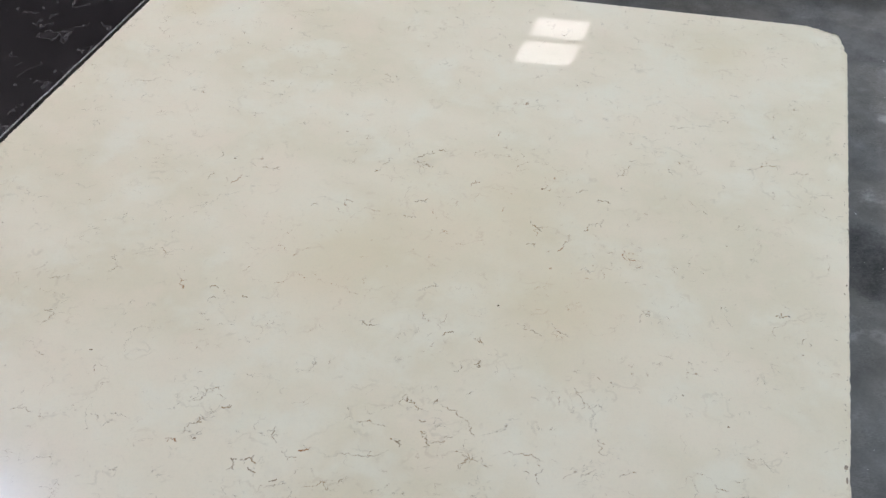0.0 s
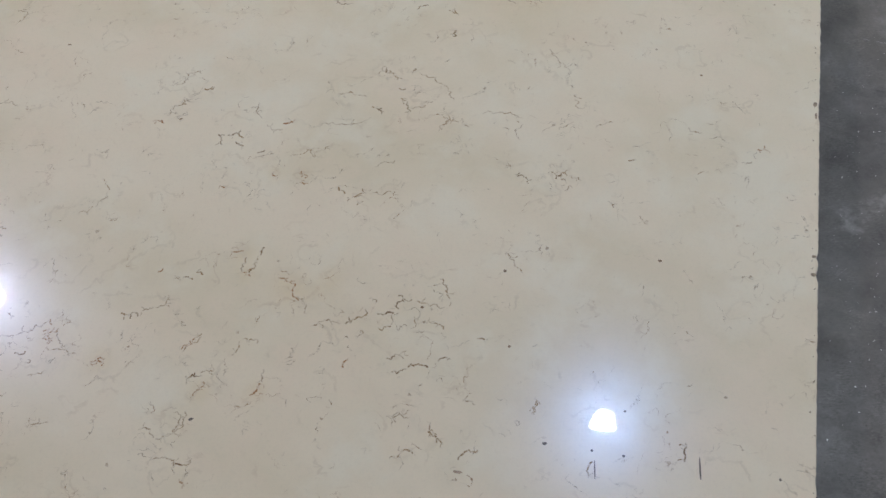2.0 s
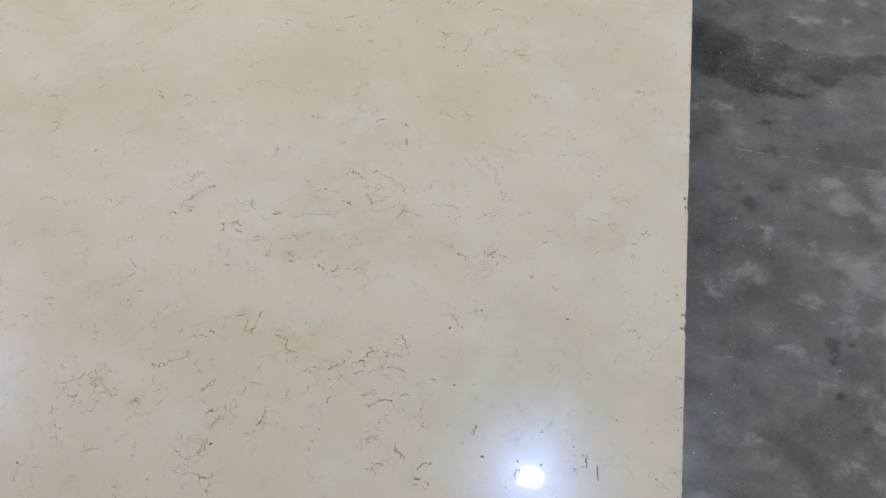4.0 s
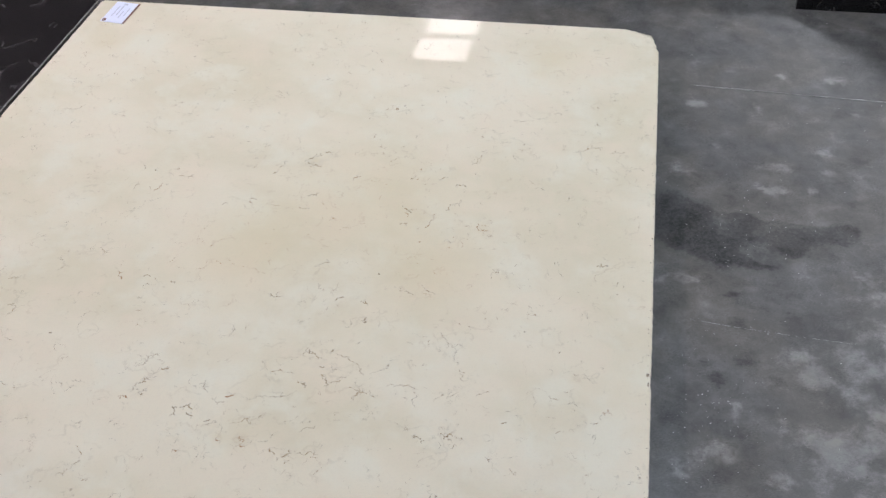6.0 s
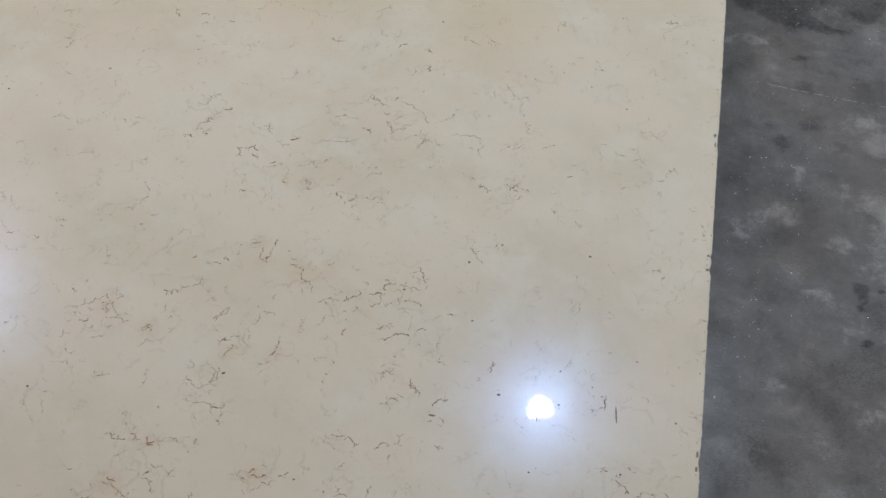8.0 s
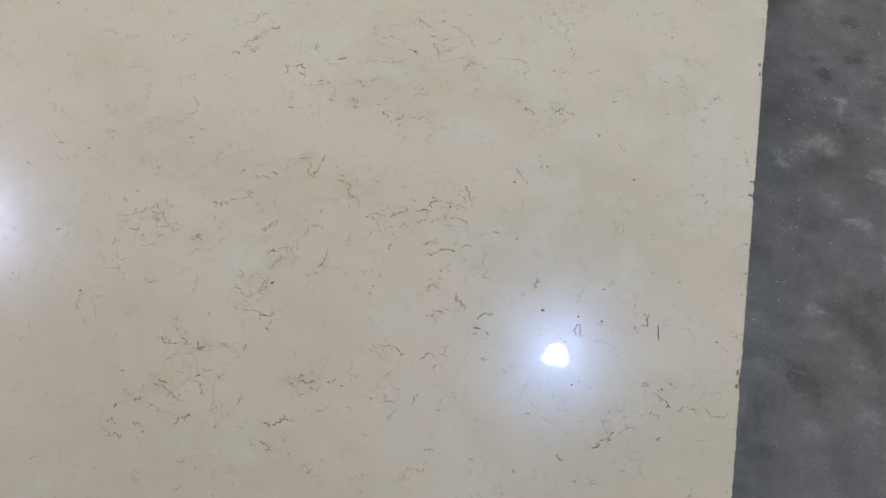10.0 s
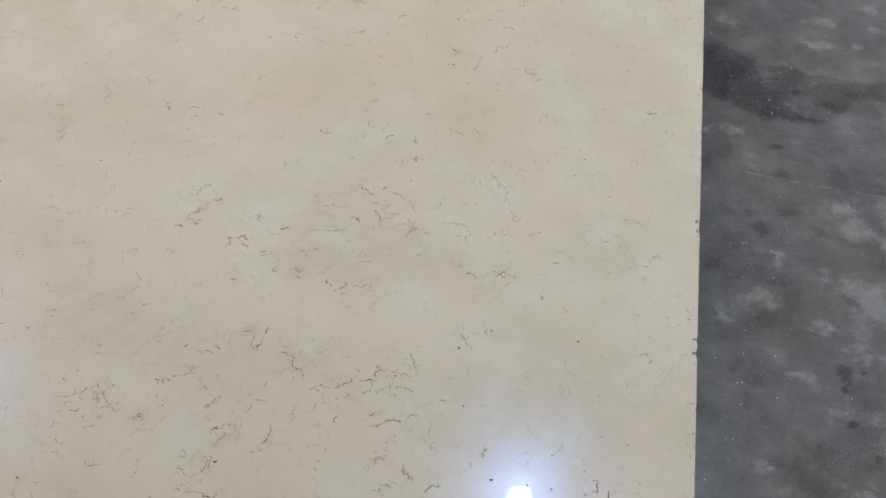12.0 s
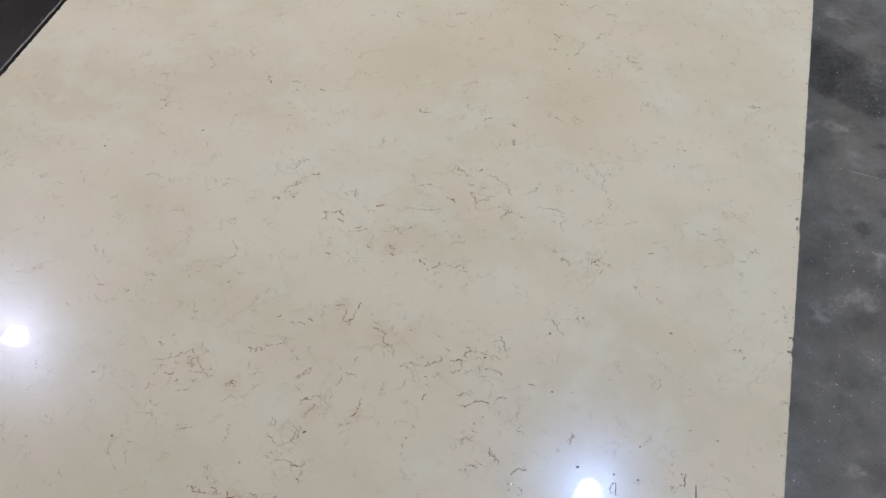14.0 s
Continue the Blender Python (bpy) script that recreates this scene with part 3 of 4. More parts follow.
DARK_VEINS_D = [(-0.594, -2.110, -0.574, -2.128), (-0.124, -2.113, -0.109, -2.127), (-0.543, -2.124, -0.532, -2.108), (-0.998, -2.178, -0.977, -2.182), (-0.977, -2.182, -0.961, -2.178),
    (-0.130, -2.193, -0.119, -2.185), (-0.690, -2.200, -0.672, -2.190), (-0.209, -2.203, -0.199, -2.189), (-0.220, -2.216, -0.202, -2.205), (-0.591, -2.217, -0.570, -2.210),
    (-0.233, -2.227, -0.220, -2.209), (-0.911, -2.243, -0.893, -2.246), (-0.286, -2.247, -0.278, -2.262), (-0.968, -2.249, -0.951, -2.259), (-0.959, -2.263, -0.938, -2.276),
    (-0.944, -2.276, -0.923, -2.279), (-0.774, -2.294, -0.756, -2.295), (-0.758, -2.295, -0.737, -2.276), (-0.970, -2.309, -0.960, -2.298), (-0.917, -2.328, -0.906, -2.313),
    (-1.024, -2.361, -1.008, -2.367), (-1.009, -2.367, -0.996, -2.362)]
FINE_VEINS_A = [(-1.025, -0.416, -1.006, -0.425), (-0.271, -0.435, -0.247, -0.439), (-0.374, -0.474, -0.313, -0.469), (-1.585, -0.555, -1.526, -0.530), (-0.113, -0.587, -0.075, -0.579),
    (-0.200, -0.592, -0.132, -0.565), (-0.447, -0.671, -0.432, -0.629), (-0.454, -0.673, -0.434, -0.644), (-0.933, -0.739, -0.925, -0.710), (-0.529, -0.741, -0.505, -0.728),
    (-0.598, -0.745, -0.585, -0.730), (-1.181, -0.796, -1.138, -0.787), (-0.484, -0.827, -0.461, -0.815), (-0.496, -0.855, -0.482, -0.827), (-1.272, -0.863, -1.260, -0.841),
    (-0.850, -0.886, -0.822, -0.887), (-0.531, -0.902, -0.519, -0.880), (-0.477, -0.949, -0.464, -0.969), (-0.359, -1.073, -0.340, -1.042), (-1.283, -1.078, -1.260, -1.106),
    (-0.764, -1.083, -0.730, -1.062), (-0.514, -1.108, -0.472, -1.137), (-0.573, -1.122, -0.548, -1.136), (-0.743, -1.131, -0.730, -1.155)]
FINE_VEINS_B = [(-0.548, -1.134, -0.521, -1.145), (-1.451, -1.203, -1.420, -1.190), (-0.450, -1.247, -0.405, -1.296), (-1.417, -1.280, -1.395, -1.305), (-0.513, -1.282, -0.498, -1.291),
    (-0.661, -1.334, -0.584, -1.392), (-0.729, -1.347, -0.716, -1.327), (-0.394, -1.347, -0.377, -1.380), (-1.382, -1.376, -1.359, -1.381), (-1.049, -1.390, -1.024, -1.375),
    (-0.206, -1.396, -0.180, -1.401), (-0.784, -1.402, -0.728, -1.401), (-0.540, -1.412, -0.467, -1.413), (-0.653, -1.417, -0.620, -1.395), (-0.350, -1.417, -0.322, -1.399),
    (-0.592, -1.421, -0.568, -1.439), (-1.064, -1.423, -1.048, -1.390), (-0.569, -1.425, -0.550, -1.444), (-0.407, -1.431, -0.385, -1.408), (-0.908, -1.439, -0.895, -1.473),
    (-0.118, -1.459, -0.102, -1.449), (-0.794, -1.466, -0.713, -1.444), (-0.173, -1.477, -0.183, -1.492), (-1.219, -1.483, -1.201, -1.495)]
FINE_VEINS_C = [(-0.883, -1.485, -0.852, -1.491), (-1.055, -1.492, -1.047, -1.466), (-1.357, -1.511, -1.315, -1.509), (-0.379, -1.522, -0.359, -1.529), (-0.803, -1.527, -0.785, -1.545),
    (-0.375, -1.536, -0.381, -1.555), (-0.786, -1.544, -0.766, -1.519), (-0.685, -1.550, -0.653, -1.531), (-0.314, -1.563, -0.298, -1.567), (-0.265, -1.583, -0.254, -1.598),
    (-1.269, -1.597, -1.237, -1.581), (-0.679, -1.604, -0.633, -1.599), (-1.115, -1.638, -1.094, -1.660), (-1.096, -1.659, -1.105, -1.694), (-0.453, -1.680, -0.422, -1.715),
    (-1.105, -1.694, -1.128, -1.709), (-1.385, -1.717, -1.363, -1.727), (-0.543, -1.741, -0.516, -1.792), (-1.254, -1.758, -1.228, -1.757), (-0.568, -1.788, -0.522, -1.792),
    (-0.637, -1.796, -0.622, -1.801), (-0.742, -1.803, -0.719, -1.838), (-0.543, -1.810, -0.528, -1.824), (-0.596, -1.814, -0.594, -1.835)]
FINE_VEINS_D = [(-0.567, -1.815, -0.559, -1.835), (-0.710, -1.855, -0.663, -1.843), (-0.946, -1.858, -0.964, -1.876), (-0.945, -1.860, -0.925, -1.843), (-0.590, -1.890, -0.562, -1.871),
    (-0.802, -1.893, -0.776, -1.892), (-0.860, -1.897, -0.880, -1.927), (-0.870, -1.900, -0.861, -1.891), (-0.373, -1.915, -0.374, -1.946), (-1.077, -1.918, -1.029, -1.956),
    (-0.810, -1.921, -0.801, -1.893), (-0.759, -1.934, -0.750, -1.955), (-0.473, -1.939, -0.450, -1.940), (-1.135, -1.939, -1.092, -1.905), (-1.158, -1.951, -1.134, -1.940),
    (-1.080, -1.954, -1.052, -1.952), (-0.845, -1.957, -0.824, -1.945), (-0.952, -1.964, -0.942, -1.952), (-0.512, -1.975, -0.496, -2.000), (-0.567, -1.977, -0.537, -1.965),
    (-0.569, -1.979, -0.535, -1.974), (-1.091, -1.999, -1.068, -1.984), (-1.146, -2.008, -1.132, -1.994), (-0.846, -2.014, -0.854, -2.053)]
FINE_VEINS_E = [(-0.842, -2.020, -0.865, -2.061), (-1.129, -2.027, -1.111, -2.038), (-0.551, -2.040, -0.535, -2.026), (-0.854, -2.053, -0.873, -2.064), (-0.875, -2.063, -0.901, -2.056),
    (-1.058, -2.081, -1.031, -2.066), (-0.867, -2.094, -0.832, -2.101), (-0.444, -2.095, -0.435, -2.108), (-0.138, -2.105, -0.122, -2.115), (-0.534, -2.109, -0.517, -2.112),
    (-0.513, -2.109, -0.499, -2.084), (-0.621, -2.110, -0.593, -2.110), (-0.058, -2.113, -0.014, -2.120), (-0.103, -2.131, -0.065, -2.122), (-0.141, -2.142, -0.129, -2.152),
    (-0.195, -2.196, -0.168, -2.173), (-0.716, -2.214, -0.692, -2.207), (-0.904, -2.217, -0.882, -2.219), (-0.561, -2.220, -0.571, -2.248), (-0.900, -2.245, -0.885, -2.266),
    (-0.826, -2.275, -0.817, -2.255), (-0.738, -2.277, -0.718, -2.277), (-0.503, -2.281, -0.483, -2.280)]
RUSTY_VEINS_A = [(-0.740, -0.769, -0.721, -0.748), (-1.219, -0.865, -1.205, -0.832), (-0.412, -0.889, -0.400, -0.918), (-0.401, -0.908, -0.385, -0.915), (-0.536, -0.920, -0.527, -0.902),
    (-1.206, -1.147, -1.188, -1.175), (-0.096, -1.427, -0.076, -1.425), (-0.856, -1.482, -0.839, -1.468), (-1.077, -1.505, -1.053, -1.509), (-0.799, -1.573, -0.787, -1.586),
    (-0.847, -1.578, -0.835, -1.590), (-0.797, -1.592, -0.786, -1.601), (-0.922, -1.622, -0.910, -1.625), (-0.861, -1.746, -0.842, -1.736), (-0.841, -1.778, -0.820, -1.782),
    (-0.779, -1.781, -0.764, -1.786), (-0.767, -1.784, -0.749, -1.803), (-0.964, -1.797, -0.957, -1.789), (-0.752, -1.801, -0.738, -1.816), (-1.095, -1.904, -1.086, -1.913),
    (-0.646, -1.915, -0.641, -1.896)]
RUSTY_VEINS_B = [(-1.089, -1.918, -1.075, -1.941), (-0.884, -1.924, -0.870, -1.898), (-1.097, -1.925, -1.073, -1.923), (-1.095, -1.937, -1.077, -1.942), (-0.751, -1.955, -0.764, -1.979),
    (-1.011, -1.962, -0.986, -1.955), (-1.003, -1.966, -0.987, -1.960), (-0.843, -1.993, -0.826, -1.976), (-0.822, -2.114, -0.810, -2.126), (-0.957, -2.169, -0.940, -2.179),
    (-0.929, -2.171, -0.909, -2.184), (-0.927, -2.182, -0.911, -2.174), (-0.740, -2.204, -0.724, -2.195), (-0.734, -2.208, -0.708, -2.201), (-0.910, -2.239, -0.901, -2.229),
    (-0.975, -2.261, -0.952, -2.263), (-0.994, -2.301, -0.984, -2.288), (-0.907, -2.315, -0.893, -2.304), (-0.771, -2.329, -0.741, -2.331), (-0.755, -2.338, -0.742, -2.341)]
DARK_VEINS = DARK_VEINS_A + DARK_VEINS_B + DARK_VEINS_C + DARK_VEINS_D
FINE_VEINS = FINE_VEINS_A + FINE_VEINS_B + FINE_VEINS_C + FINE_VEINS_D + FINE_VEINS_E
RUSTY_VEINS = RUSTY_VEINS_A + RUSTY_VEINS_B
SEAMS = [((a + c) / 2, (b + d) / 2) for a, b, c, d in DARK_VEINS + FINE_VEINS + RUSTY_VEINS]
CHIPS = [(-1.326, 0.004, 0.016), (-1.620, 0.004, 0.006), (-1.653, 0.006, 0.007), (-0.585, 0.002, 0.010), (-2.05, 0.003, 0.02), (-0.895, 0.002, 0.015)]


def slab_outline(x, y):
    """Moves a point of the plain rectangle on to the slab's broken outline."""
    wear = 0.0013 * noise.noise(Vector((x * 60, y * 60, 5))) + 0.0012 * noise.noise(Vector((x * 170, y * 170, 9)))
    if x > -1e-6:
        for cy, depth, half in CHIPS:
            wear -= depth * math.exp(-((y - cy) / half) ** 2) * (0.6 + 0.6 * noise.noise(Vector((0, y * 300, 2))))
        x += wear - 0.001
    if x < -SLAB_W + SLAB_SKEW * y + 1e-6:
        x -= 1.6 * wear
    if y > -1e-6:
        y += wear
    # broken far corner, cut in rough facets
    for px, py, nx, ny in ((-0.100, 0.002, 0.36, 0.933), (-0.050, -0.014, 0.47, 0.883), (-0.018, -0.044, 0.957, 0.29), (-0.006, -0.090, 0.978, 0.21)):
        d = (x - px) * nx + (y - py) * ny - 0.006 * noise.noise(Vector((x * 60, y * 60, 1))) - 0.003 * noise.noise(Vector((x * 170, y * 170, 6)))
        if d > 0:
            x, y = x - d * nx, y - d * ny
    d = (x + SLAB_W - 0.008) * -0.7 + y * 0.714
    if d > 0:
        x, y = x + d * 0.7, y - d * 0.714
    return x, y


def fleck(x, y, a, b, turn):
    """A tiny irregular flat patch."""
    c, s = math.cos(radians(turn)), math.sin(radians(turn))
    pts = []
    for k in range(14):
        t = 2 * math.pi * k / 14
        r = 1 + 0.35 * noise.noise(Vector((x * 91 + math.cos(t) * 1.3, y * 77 + math.sin(t) * 1.3, 0)))
        u, v = a * r * math.cos(t), b * r * math.sin(t)
        pts.append((x + u * c - v * s, y + u * s + v * c))
    return prism(pts, SLAB_TOP - 0.002, SLAB_TOP + 0.00012)


def add_vein(bm, x0, y0, x1, y1, width, strength, rust, lift):
    """A crooked seam of stone a fraction of a millimetre proud, swelling, thinning and breaking on its way."""
    length = math.hypot(x1 - x0, y1 - y0)
    tx, ty = (x1 - x0) / length, (y1 - y0) / length
    crook = noise.noise(Vector((x0 * 40, y0 * 40, 3)))
    bow = 0.5 * length * max(-0.5, min(0.5, crook))
    rough = min(1.0, length / 0.022)
    n = max(12, int(length / 0.0011))
    line = []
    for k in range(n + 1):
        f = k / n
        x, y = x0 + (x1 - x0) * f, y0 + (y1 - y0) * f
        fade = math.sin(math.pi * f)
        off = bow * fade + rough * (0.0070 * noise.noise(Vector((x * 90, y * 90, 8))) + 0.0034 * noise.noise(Vector((x * 270, y * 270, 2)))) * min(1.0, fade * 2)
        along = 0.0036 * rough * noise.noise(Vector((x * 200, y * 200, 5)))
        line.append((x - ty * off + tx * along, y + tx * off + ty * along))
    seam, seam_rust = bm.verts.layers.float["seam"], bm.verts.layers.float["seam_rust"]
    before = None
    for k in range(1, n):
        (ax, ay), (bx, by), (x, y) = line[k - 1], line[k + 1], line[k]
        m = math.hypot(bx - ax, by - ay) or 1.0
        swell = 0.66 + 0.62 * noise.noise(Vector((x * 120, y * 120, 7))) + 0.50 * noise.noise(Vector((x * 420, y * 420, 1)))
        across = None
        if swell > 0.16:
            nx, ny = -(by - ay) / m * width * (0.5 + swell), (bx - ax) / m * width * (0.5 + swell)
            across = [bm.verts.new((x + q * nx, y + q * ny, SLAB_TOP + lift + 0.000004 * k)) for q in (1.15, 0.3, -0.3, -1.15)]
            ends = min(1.0, 8.0 * k / n, 8.0 * (n - k) / n)
            for v, w in zip(across, (0.0, 1.0, 1.0, 0.0)):
                v[seam], v[seam_rust] = w * strength * ends * min(1.0, 0.25 + 0.85 * swell), rust
            if before:
                for q in range(3):
                    bm.faces.new((before[q], before[q + 1], across[q + 1], across[q]))
        before = across
    return line


def vein(x0, y0, x1, y1, width, strength, rust):
    """A seam with a few short twigs that leave it sideways."""
    bm = bmesh.new()
    for layer in ("seam", "seam_rust"):
        bm.verts.layers.float.new(layer)
    base = 0.0001 + 0.0003 * (0.5 + noise.noise(Vector((x0 * 173, y0 * 191, 4))))
    line = add_vein(bm, x0, y0, x1, y1, width, strength, rust, base)
    length = math.hypot(x1 - x0, y1 - y0)
    for k, at in enumerate((0.25, 0.6, 0.85)):
        pick = noise.noise(Vector((x0 * 71 + k * 5.3, y0 * 67, 12)))
        if abs(pick) < 0.24:
            continue
        x, y = line[int(at * (len(line) - 1))]
        turn = math.atan2(y1 - y0, x1 - x0) + (1.0 if pick > 0 else -1.0) * (0.7 + 1.4 * abs(pick))
        reach = min(0.016, 0.005 + length * 0.4 * abs(pick))
        add_vein(bm, x, y, x + reach * math.cos(turn), y + reach * math.sin(turn), width * 0.8, strength * 0.8, rust, base + 0.0004 + 0.0001 * k)
    bmesh.ops.delete(bm, geom=[v for v in bm.verts if not v.link_faces], context="VERTS")
    return bm


def cream_slab():
    slab = thing("stone_slab", "polished cream limestone slab with fine grey-brown seams lying flat", "stone slab", (0, 0, 0), "stone slabs")
    nx, ny = 262, 362
    verts, faces = [], []
    for r in range(ny + 1):
        for c in range(nx + 1):
            y = -SLAB_L + SLAB_L * r / ny
            wide = SLAB_W - SLAB_SKEW * y
            x = -wide + wide * c / nx
            near = min(-x, x + wide, -y, y + SLAB_L) < 0.13
            px, py = slab_outline(x, y) if near else (x, y)
            verts.append((px, py, SLAB_TOP))
    w = nx + 1
    for r in range(ny):
        for c in range(nx):
            faces.append((r * w + c, r * w + c + 1, r * w + w + c + 1, r * w + w + c))
    me = bpy.data.meshes.new("polished_face")
    me.from_pydata(verts, [], faces)
    density, rust = [], []
    for x, y, _ in verts:
        wob = noise.noise_vector(Vector((x * 11, y * 11, 0))) * 0.03
        u, v = x + wob.x, y + wob.y
        d = 0.0
        for cx, cy in SEAMS:
            if abs(u - cx) < 0.10 and abs(v - cy) < 0.08:
                d += 0.20 * math.exp(-((u - cx) / 0.045) ** 2 - ((v - cy) / 0.034) ** 2)
        d += 0.8 * sum(math.exp(-((x - cx) ** 2 + (y - cy) ** 2) / (1.3 * s) ** 2) for cx, cy, s in RUSTY)
        density.append(min(0.9, d) + 0.12)
        rust.append(min(1.0, sum(math.exp(-((x - cx) ** 2 + (y - cy) ** 2) / s ** 2) for cx, cy, s in RUSTY) + 0.95 * sum(math.exp(-((u - cx) ** 2 + (v - cy) ** 2) / s ** 2) for cx, cy, s in BUFF)))
    for name, values in (("vein_density", density), ("rust", rust)):
        a = me.attributes.new(name, "FLOAT", "POINT")
        a.data.foreach_set("value", values)
    me.materials.append(CREAM)
    face = new("polished_face", me)
    face.parent = slab
    # rough sides with a worn arris, and the underside
    ring = list(range(nx + 1)) + [r * w + nx for r in range(1, ny + 1)] + [ny * w + c for c in range(nx - 1, -1, -1)] + [r * w for r in range(ny - 1, 0, -1)]
    pts = [verts[k] for k in ring]
    bm = bmesh.new()
    levels = []
    for dz, out in ((0.0, 0.0), (-0.0012, 0.0010), (-0.011, 0.0016), (-SLAB_THICK, 0.0)):
        row = []
        for x, y, z in pts:
            ox = out if x > -0.02 else (-out if x < -SLAB_W + SLAB_SKEW * y + 0.02 else 0)
            oy = out if y > -0.02 else (-out if y < -SLAB_L + 0.02 else 0)
            rough = 0.0012 * noise.noise(Vector((x * 140, y * 140, dz * 900))) if dz < -0.002 else 0.0
            row.append(bm.verts.new((x + ox + (rough if ox else 0), y + oy + (rough if oy else 0), z + dz)))
        levels.append(row)
    n = len(pts)
    for a, b in zip(levels, levels[1:]):
        for k in range(n):
            bm.faces.new((a[k], b[k], b[(k + 1) % n], a[(k + 1) % n]))
    bm.faces.new(levels[-1])
    part("sawn_edge", bm, CREAM_EDGE, slab, "rough sawn edge")
    # dark inclusions and dirt-filled edge chips, a hair proud of the polish
    for x, y, a, b, turn in ((-0.104, -0.999, 0.0020, 0.0018, 0), (-0.147, -1.985, 0.0012, 0.017, 6), (-0.281, -2.010, 0.0009, 0.014, 8), (-0.351, -1.983, 0.0030, 0.0026, 0), (-0.288, -1.983, 0.0018, 0.0018, 0), (-0.246, -1.984, 0.0022, 0.0018, 0),
                             (-0.251, -1.918, 0.0018, 0.0016, 0), (-0.045, -1.984, 0.0018, 0.0018, 0), (-0.130, -2.095, 0.0018, 0.0018, 0), (-0.280, -2.118, 0.0018, 0.0016, 0), (-0.834, -2.027, 0.0036, 0.0020, 30), (-1.163, -2.113, 0.0024, 0.0022, 0)):
        part("dark_inclusion", fleck(x, y, a, b, turn), INCLUSION, slab)
    for x, y, a, b, turn in ((-0.612, -1.087, 0.0022, 0.0018, 0), (-0.596, -0.743, 0.0030, 0.0022, 20), (-1.243, -0.783, 0.0022, 0.0020, 0), (-1.476, -1.447, 0.0026, 0.0018, 20), (-1.286, -1.353, 0.0034, 0.0016, 15), (-1.029, -1.494, 0.0028, 0.0018, 20), (-0.191, -1.275, 0.0020, 0.0018, 0),
                             (-0.421, -1.842, 0.0024, 0.0022, 0), (-0.448, -1.715, 0.0022, 0.0026, 0), (-0.556, -1.797, 0.0024, 0.0022, 0), (-0.226, -1.662, 0.0030, 0.0022, 0), (-1.022, -2.313, 0.0016, 0.0050, 0), (-0.661, -2.200, 0.0024, 0.0016, 0), (-0.458, -2.043, 0.0060, 0.0020, 0)):
        part("dark_inclusion", fleck(x, y, a, b, turn), DARK_SEAM, slab)
    for veins, width, strength, rust, look_of_it in ((DARK_VEINS, 0.0012, 1.15, 0.0, "dark grey-brown seam"), (FINE_VEINS, 0.0010, 0.75, 0.15, "thin grey-brown seam"), (RUSTY_VEINS, 0.0013, 1.1, 0.9, "rusty brown seam")):
        for ends in veins:
            part("vein", vein(*ends, width, strength, rust), CREAM, slab, look_of_it)
    for x, y, a, b in ((-0.0065, -1.620, 0.0034, 0.0026), (-0.007, -1.653, 0.0036, 0.0032), (-0.0075, -1.315, 0.0030, 0.005), (-0.006, -1.340, 0.0020, 0.006), (-0.005, -0.895, 0.0016, 0.003), (-0.006, -2.036, 0.0024, 0.006), (-0.006, -2.063, 0.0026, 0.005)):
        part("edge_chip", fleck(x, y, a, b, 0), CHIP_DIRT, slab, "dirt-filled chip")
    random.seed(33)
    for k in range(40):
        y = random.uniform(-2.4, -0.4)
        part("edge_chip", fleck(-random.uniform(0.003, 0.010), y, random.uniform(0.0005, 0.0011), random.uniform(0.0008, 0.0030), random.uniform(-30, 30)), CHIP_DIRT, slab, "dirt-filled chip")
    return slab


cream_slab()


# ---- paper label on the slab ----
label = thing("paper_label", "white paper label with brown stripe stuck on the slab corner", "label", (-1.600, -0.066, SLAB_TOP), "")
label.rotation_euler = (0, 0, radians(-7))
part("sheet", box(-0.038, 0.038, -0.057, 0.057, 0.0006, 0.0014), PAPER, label)
part("stripe", box(0.0335, 0.0395, -0.057, 0.057, 0.0015, 0.0022), BROWN_INK, label, "dark brown printed stripe")
part("mark", box(-0.035, -0.024, -0.054, -0.040, 0.0015, 0.0020), BROWN_INK, label, "small brown printed mark")
part("mark", box(-0.009, 0.003, 0.041, 0.050, 0.0015, 0.0020), GREY_INK, label, "small grey printed mark")
for k, (a, b) in enumerate(((-0.026, 0.034), (-0.016, 0.036), (-0.030, 0.009), (-0.018, 0.027))):
    part("printed_line", box(-0.019 + k * 0.012, -0.0156 + k * 0.012, a, b, 0.0015, 0.0020), GREY_INK, label, "unreadable grey printed line")


# ---- dark slab beside it ----
def dark_slab():
    slab = thing("stone_slab", "polished brown-black marble slab with thin pale veins lying flat", "stone slab", (0, 0, 0), "stone slabs")
    random.seed(9)
    edge = []
    for k in range(241):
        y = -0.006 - 2.6 * k / 240
        edge.append((-1.6868 + SLAB_SKEW * y - 0.0022 * abs(noise.noise(Vector((0, y * 35, 4)))) - 0.003 * max(0, noise.noise(Vector((3, y * 12, 4)))), y))
    outline = edge + [(-3.5, -2.606), (-3.5, 0.20)]
    top = 0.0955
    inner = [(x - 0.0026, y) for x, y in edge] + outline[-2:]
    bm = bmesh.new()
    rows = [[bm.verts.new((x, y, z)) for x, y in pts] for pts, z in ((inner, top), (outline, top - 0.0022), (outline, top - 0.022))]
    faces = [bm.faces.new(rows[0])]
    n = len(outline)
    sides = []
    for a, b in zip(rows, rows[1:]):
        for k in range(n):
            sides.append(bm.faces.new((a[k], b[k], b[(k + 1) % n], a[(k + 1) % n])))
    sides.append(bm.faces.new(rows[2][::-1]))
    for k, f in enumerate(sides):
        f.material_index = 2 if k < n else 1
    part("polished_face", bm, (DARK_STONE, DARK_EDGE, LIT_ARRIS), slab)
    return slab


dark_slab()

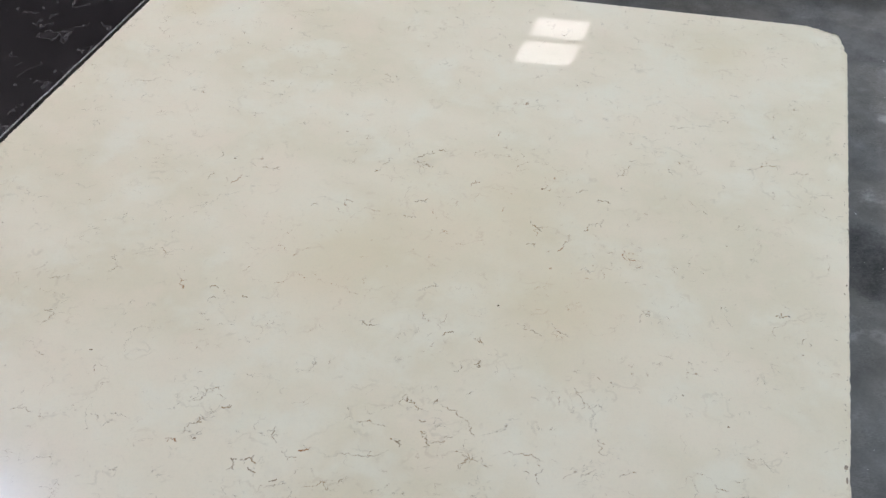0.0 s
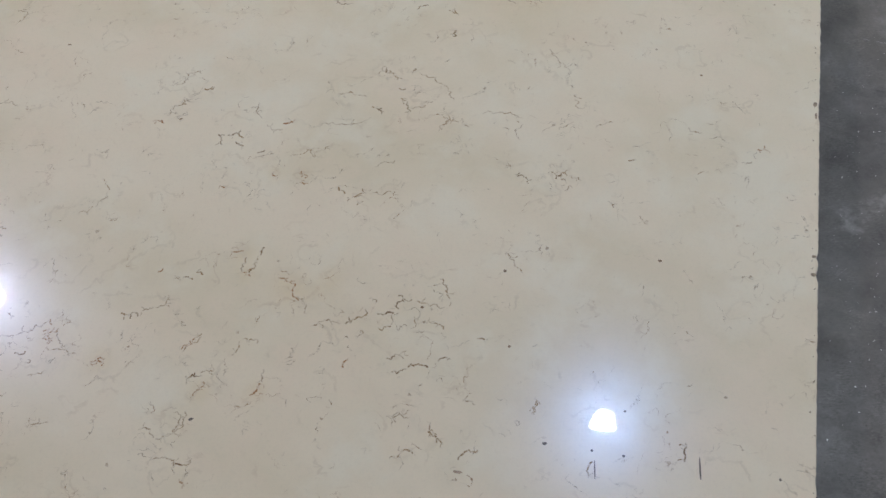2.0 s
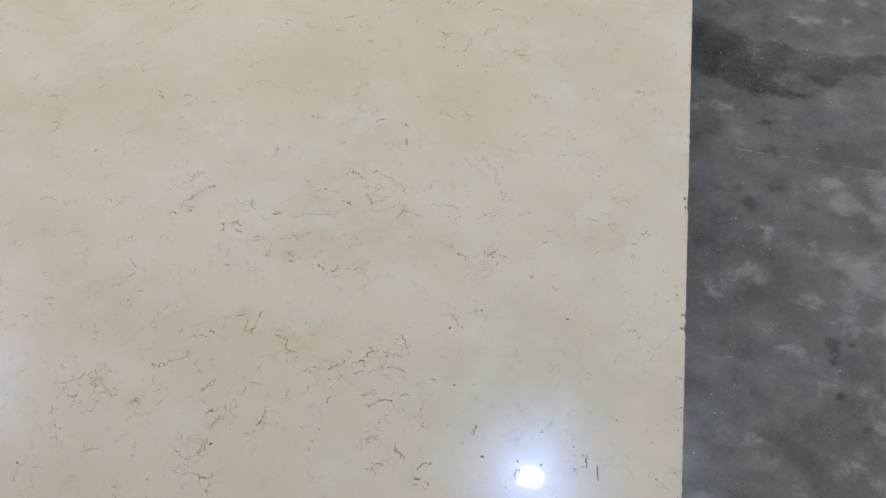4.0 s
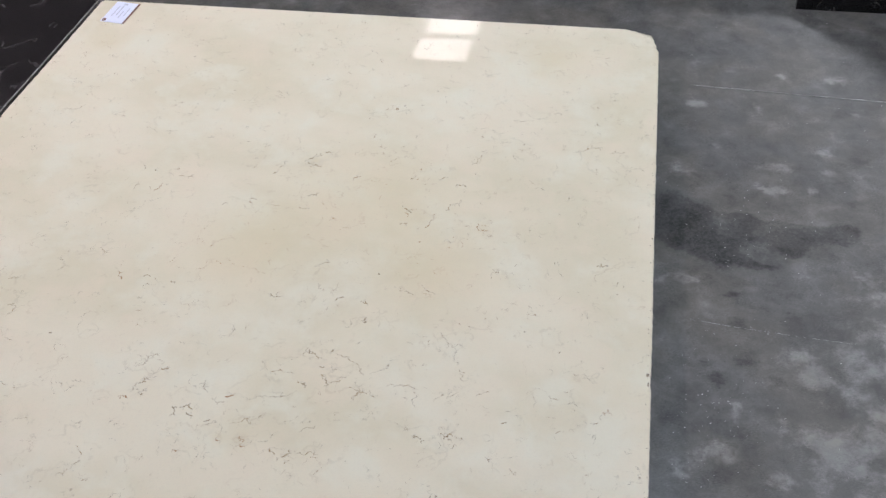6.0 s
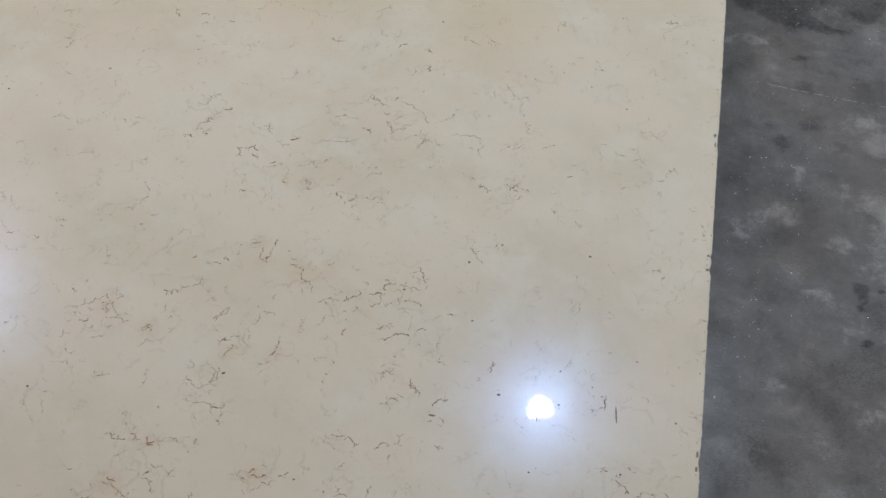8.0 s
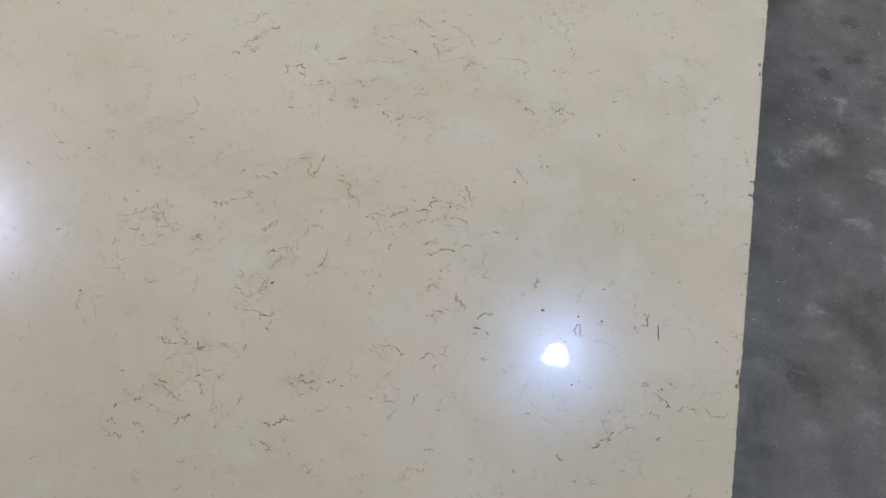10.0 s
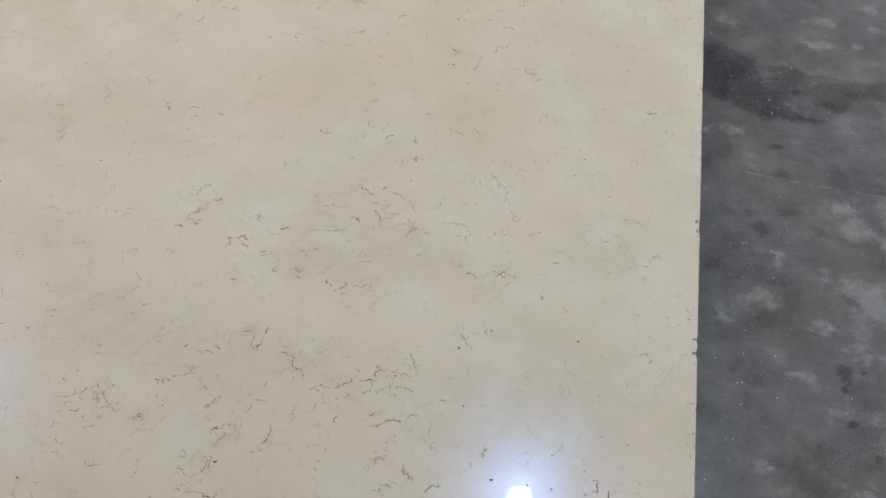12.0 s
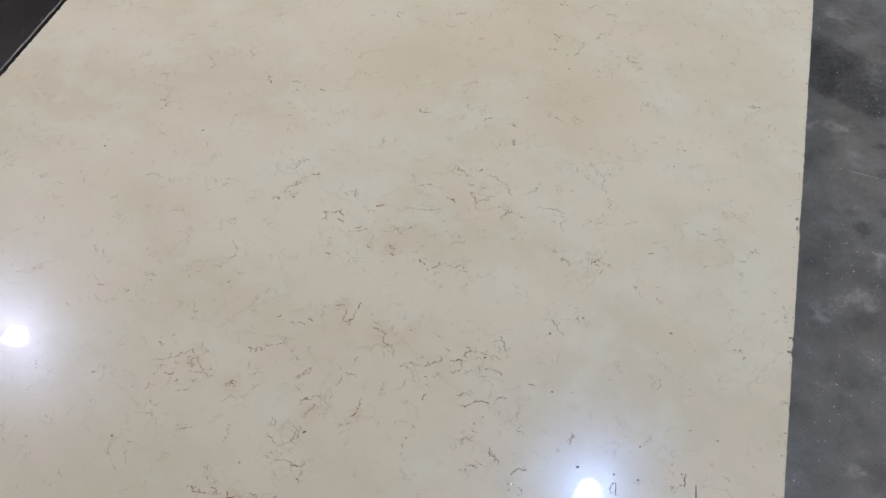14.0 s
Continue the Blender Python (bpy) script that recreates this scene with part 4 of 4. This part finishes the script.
# ---- timber bearers under both slabs ----
for x, y in ((-0.88, -0.45), (-0.88, -1.25), (-0.88, -2.15)):
    b = thing("timber_bearer", "rough sawn timber bearer lying under the cream slab", "timber bearer", (x, y, 0), "timber bearers")
    part("beam", box(-0.66, 0.66, -0.045, 0.045, 0.0, SLAB_TOP - SLAB_THICK, 0.003), WOOD, b)
for x, y in ((-2.72, -0.40), (-2.72, -1.30), (-2.72, -2.15)):
    b = thing("timber_bearer", "rough sawn timber bearer lying under the dark slab", "timber bearer", (x, y, 0), "timber bearers")
    part("beam", box(-0.62, 0.62, -0.045, 0.045, 0.0, 0.0735, 0.003), WOOD, b)


# ---- black slabs standing in a rack beyond ----
def black_offcut():
    """A broken slab remnant: its top edge climbs away to one side."""
    ob = thing("black_slab_remnant", "broken remnant of polished black granite propped upright", "stone slab", (0.42, 0.316, 0), "stone slabs")
    top = [(0.0, 0.0), (0.0, 0.038), (0.11, 0.10), (0.21, 0.168), (0.313, 0.244), (0.42, 0.338), (0.75, 0.55), (1.3, 0.80), (1.9, 0.95), (1.9, 0.0)]
    bm = bmesh.new()
    front = [bm.verts.new((x, 0.0 + 0.12 * z, z)) for x, z in top]
    back = [bm.verts.new((x, 0.022 + 0.12 * z, z)) for x, z in top]
    bm.faces.new(front)
    bm.faces.new(back[::-1])
    for k in range(len(top)):
        j = (k + 1) % len(top)
        bm.faces.new((front[k], back[k], back[j], front[j]))
    part("face", bm, BLACK_STONE, ob)
    return ob


black_offcut()
rack = thing("slab_rack", "dark painted steel rack behind the black remnant", "slab rack", (1.48, 0.60, 0))
part("base_rail", box(-1.02, 1.02, -0.04, 0.30, 0.0, 0.045, 0.004), STEEL, rack)
for x in (-0.35, 0.85):
    part("post", box(x - 0.03, x + 0.03, 0.02, 0.08, 0.045, 1.2, 0.004), STEEL, rack)
# unseen block, added so that the floor mirrors a dark band here
low = thing("low_dark_blocker", "unseen low dark block added to darken the floor's reflection", "slab stack", (0.0, 0.86, 0))
for k in range(5):
    part("slab", box(-0.45 + 0.012 * k, 0.90 - 0.01 * k, -0.43 + 0.004 * k, 0.6, 0.0215 * k, 0.0215 * k + 0.020, 0.001), BLOCKER_DARK, low)


# ---- grit on the floor ----
random.seed(21)
verts, faces = [], []
for k in range(330):
    if k < 130:
        x, y = random.uniform(0.03, 0.62), random.uniform(-2.3, 0.3)
    elif k < 210:
        x, y = 0.15 + random.gauss(0, 0.06), -1.27 + random.gauss(0, 0.10)
    elif k < 270:
        x, y = 0.20 + random.gauss(0, 0.10), -0.76 + random.gauss(0, 0.08)
    else:
        x, y = 0.09 + random.gauss(0, 0.03), -1.62 + random.gauss(0, 0.12)
    if x < 0.02:
        continue
    r = random.choice((0.0003, 0.0004, 0.0004, 0.0006, 0.0009))
    a, long = random.uniform(0, 6.28), random.uniform(1.0, 2.2)
    n = len(verts)
    for q in range(4):
        t = a + q * math.pi / 2
        f = long if q % 2 == 0 else 1.0
        verts.append((x + r * f * math.cos(t), y + r * f * math.sin(t), 0.0002))
    verts.append((x, y, r * 1.1))
    faces += [(n, n + 1, n + 4), (n + 1, n + 2, n + 4), (n + 2, n + 3, n + 4), (n + 3, n, n + 4)]
me = bpy.data.meshes.new("stone_grit")
me.from_pydata(verts, [], faces)
me.materials.append(CHIP)
tagged(new("stone_grit", me), "tiny pale stone chips scattered on the concrete floor", "grit", kind="stuff")

verts, faces = [], []
for x, y, r in ((0.233, -1.504, 0.0022), (0.205, -1.765, 0.0017), (0.36, -1.20, 0.0015), (0.30, -1.69, 0.0012), (0.10, -1.36, 0.0012), (0.19, -1.93, 0.0013)):
    n = len(verts)
    verts += [(x + r * math.cos(q) * (1 + 0.3 * math.sin(3 * q + x)), y + r * math.sin(q), 0.0002) for q in (0, 1.05, 2.1, 3.14, 4.2, 5.2)] + [(x, y, r * 0.7)]
    faces += [(n + k, n + (k + 1) % 6, n + 6) for k in range(6)]
me = bpy.data.meshes.new("dark_grit")
me.from_pydata(verts, [], faces)
me.materials.append(STEEL)
tagged(new("dark_grit", me), "few black grit crumbs lying on the concrete floor", "grit", kind="stuff")
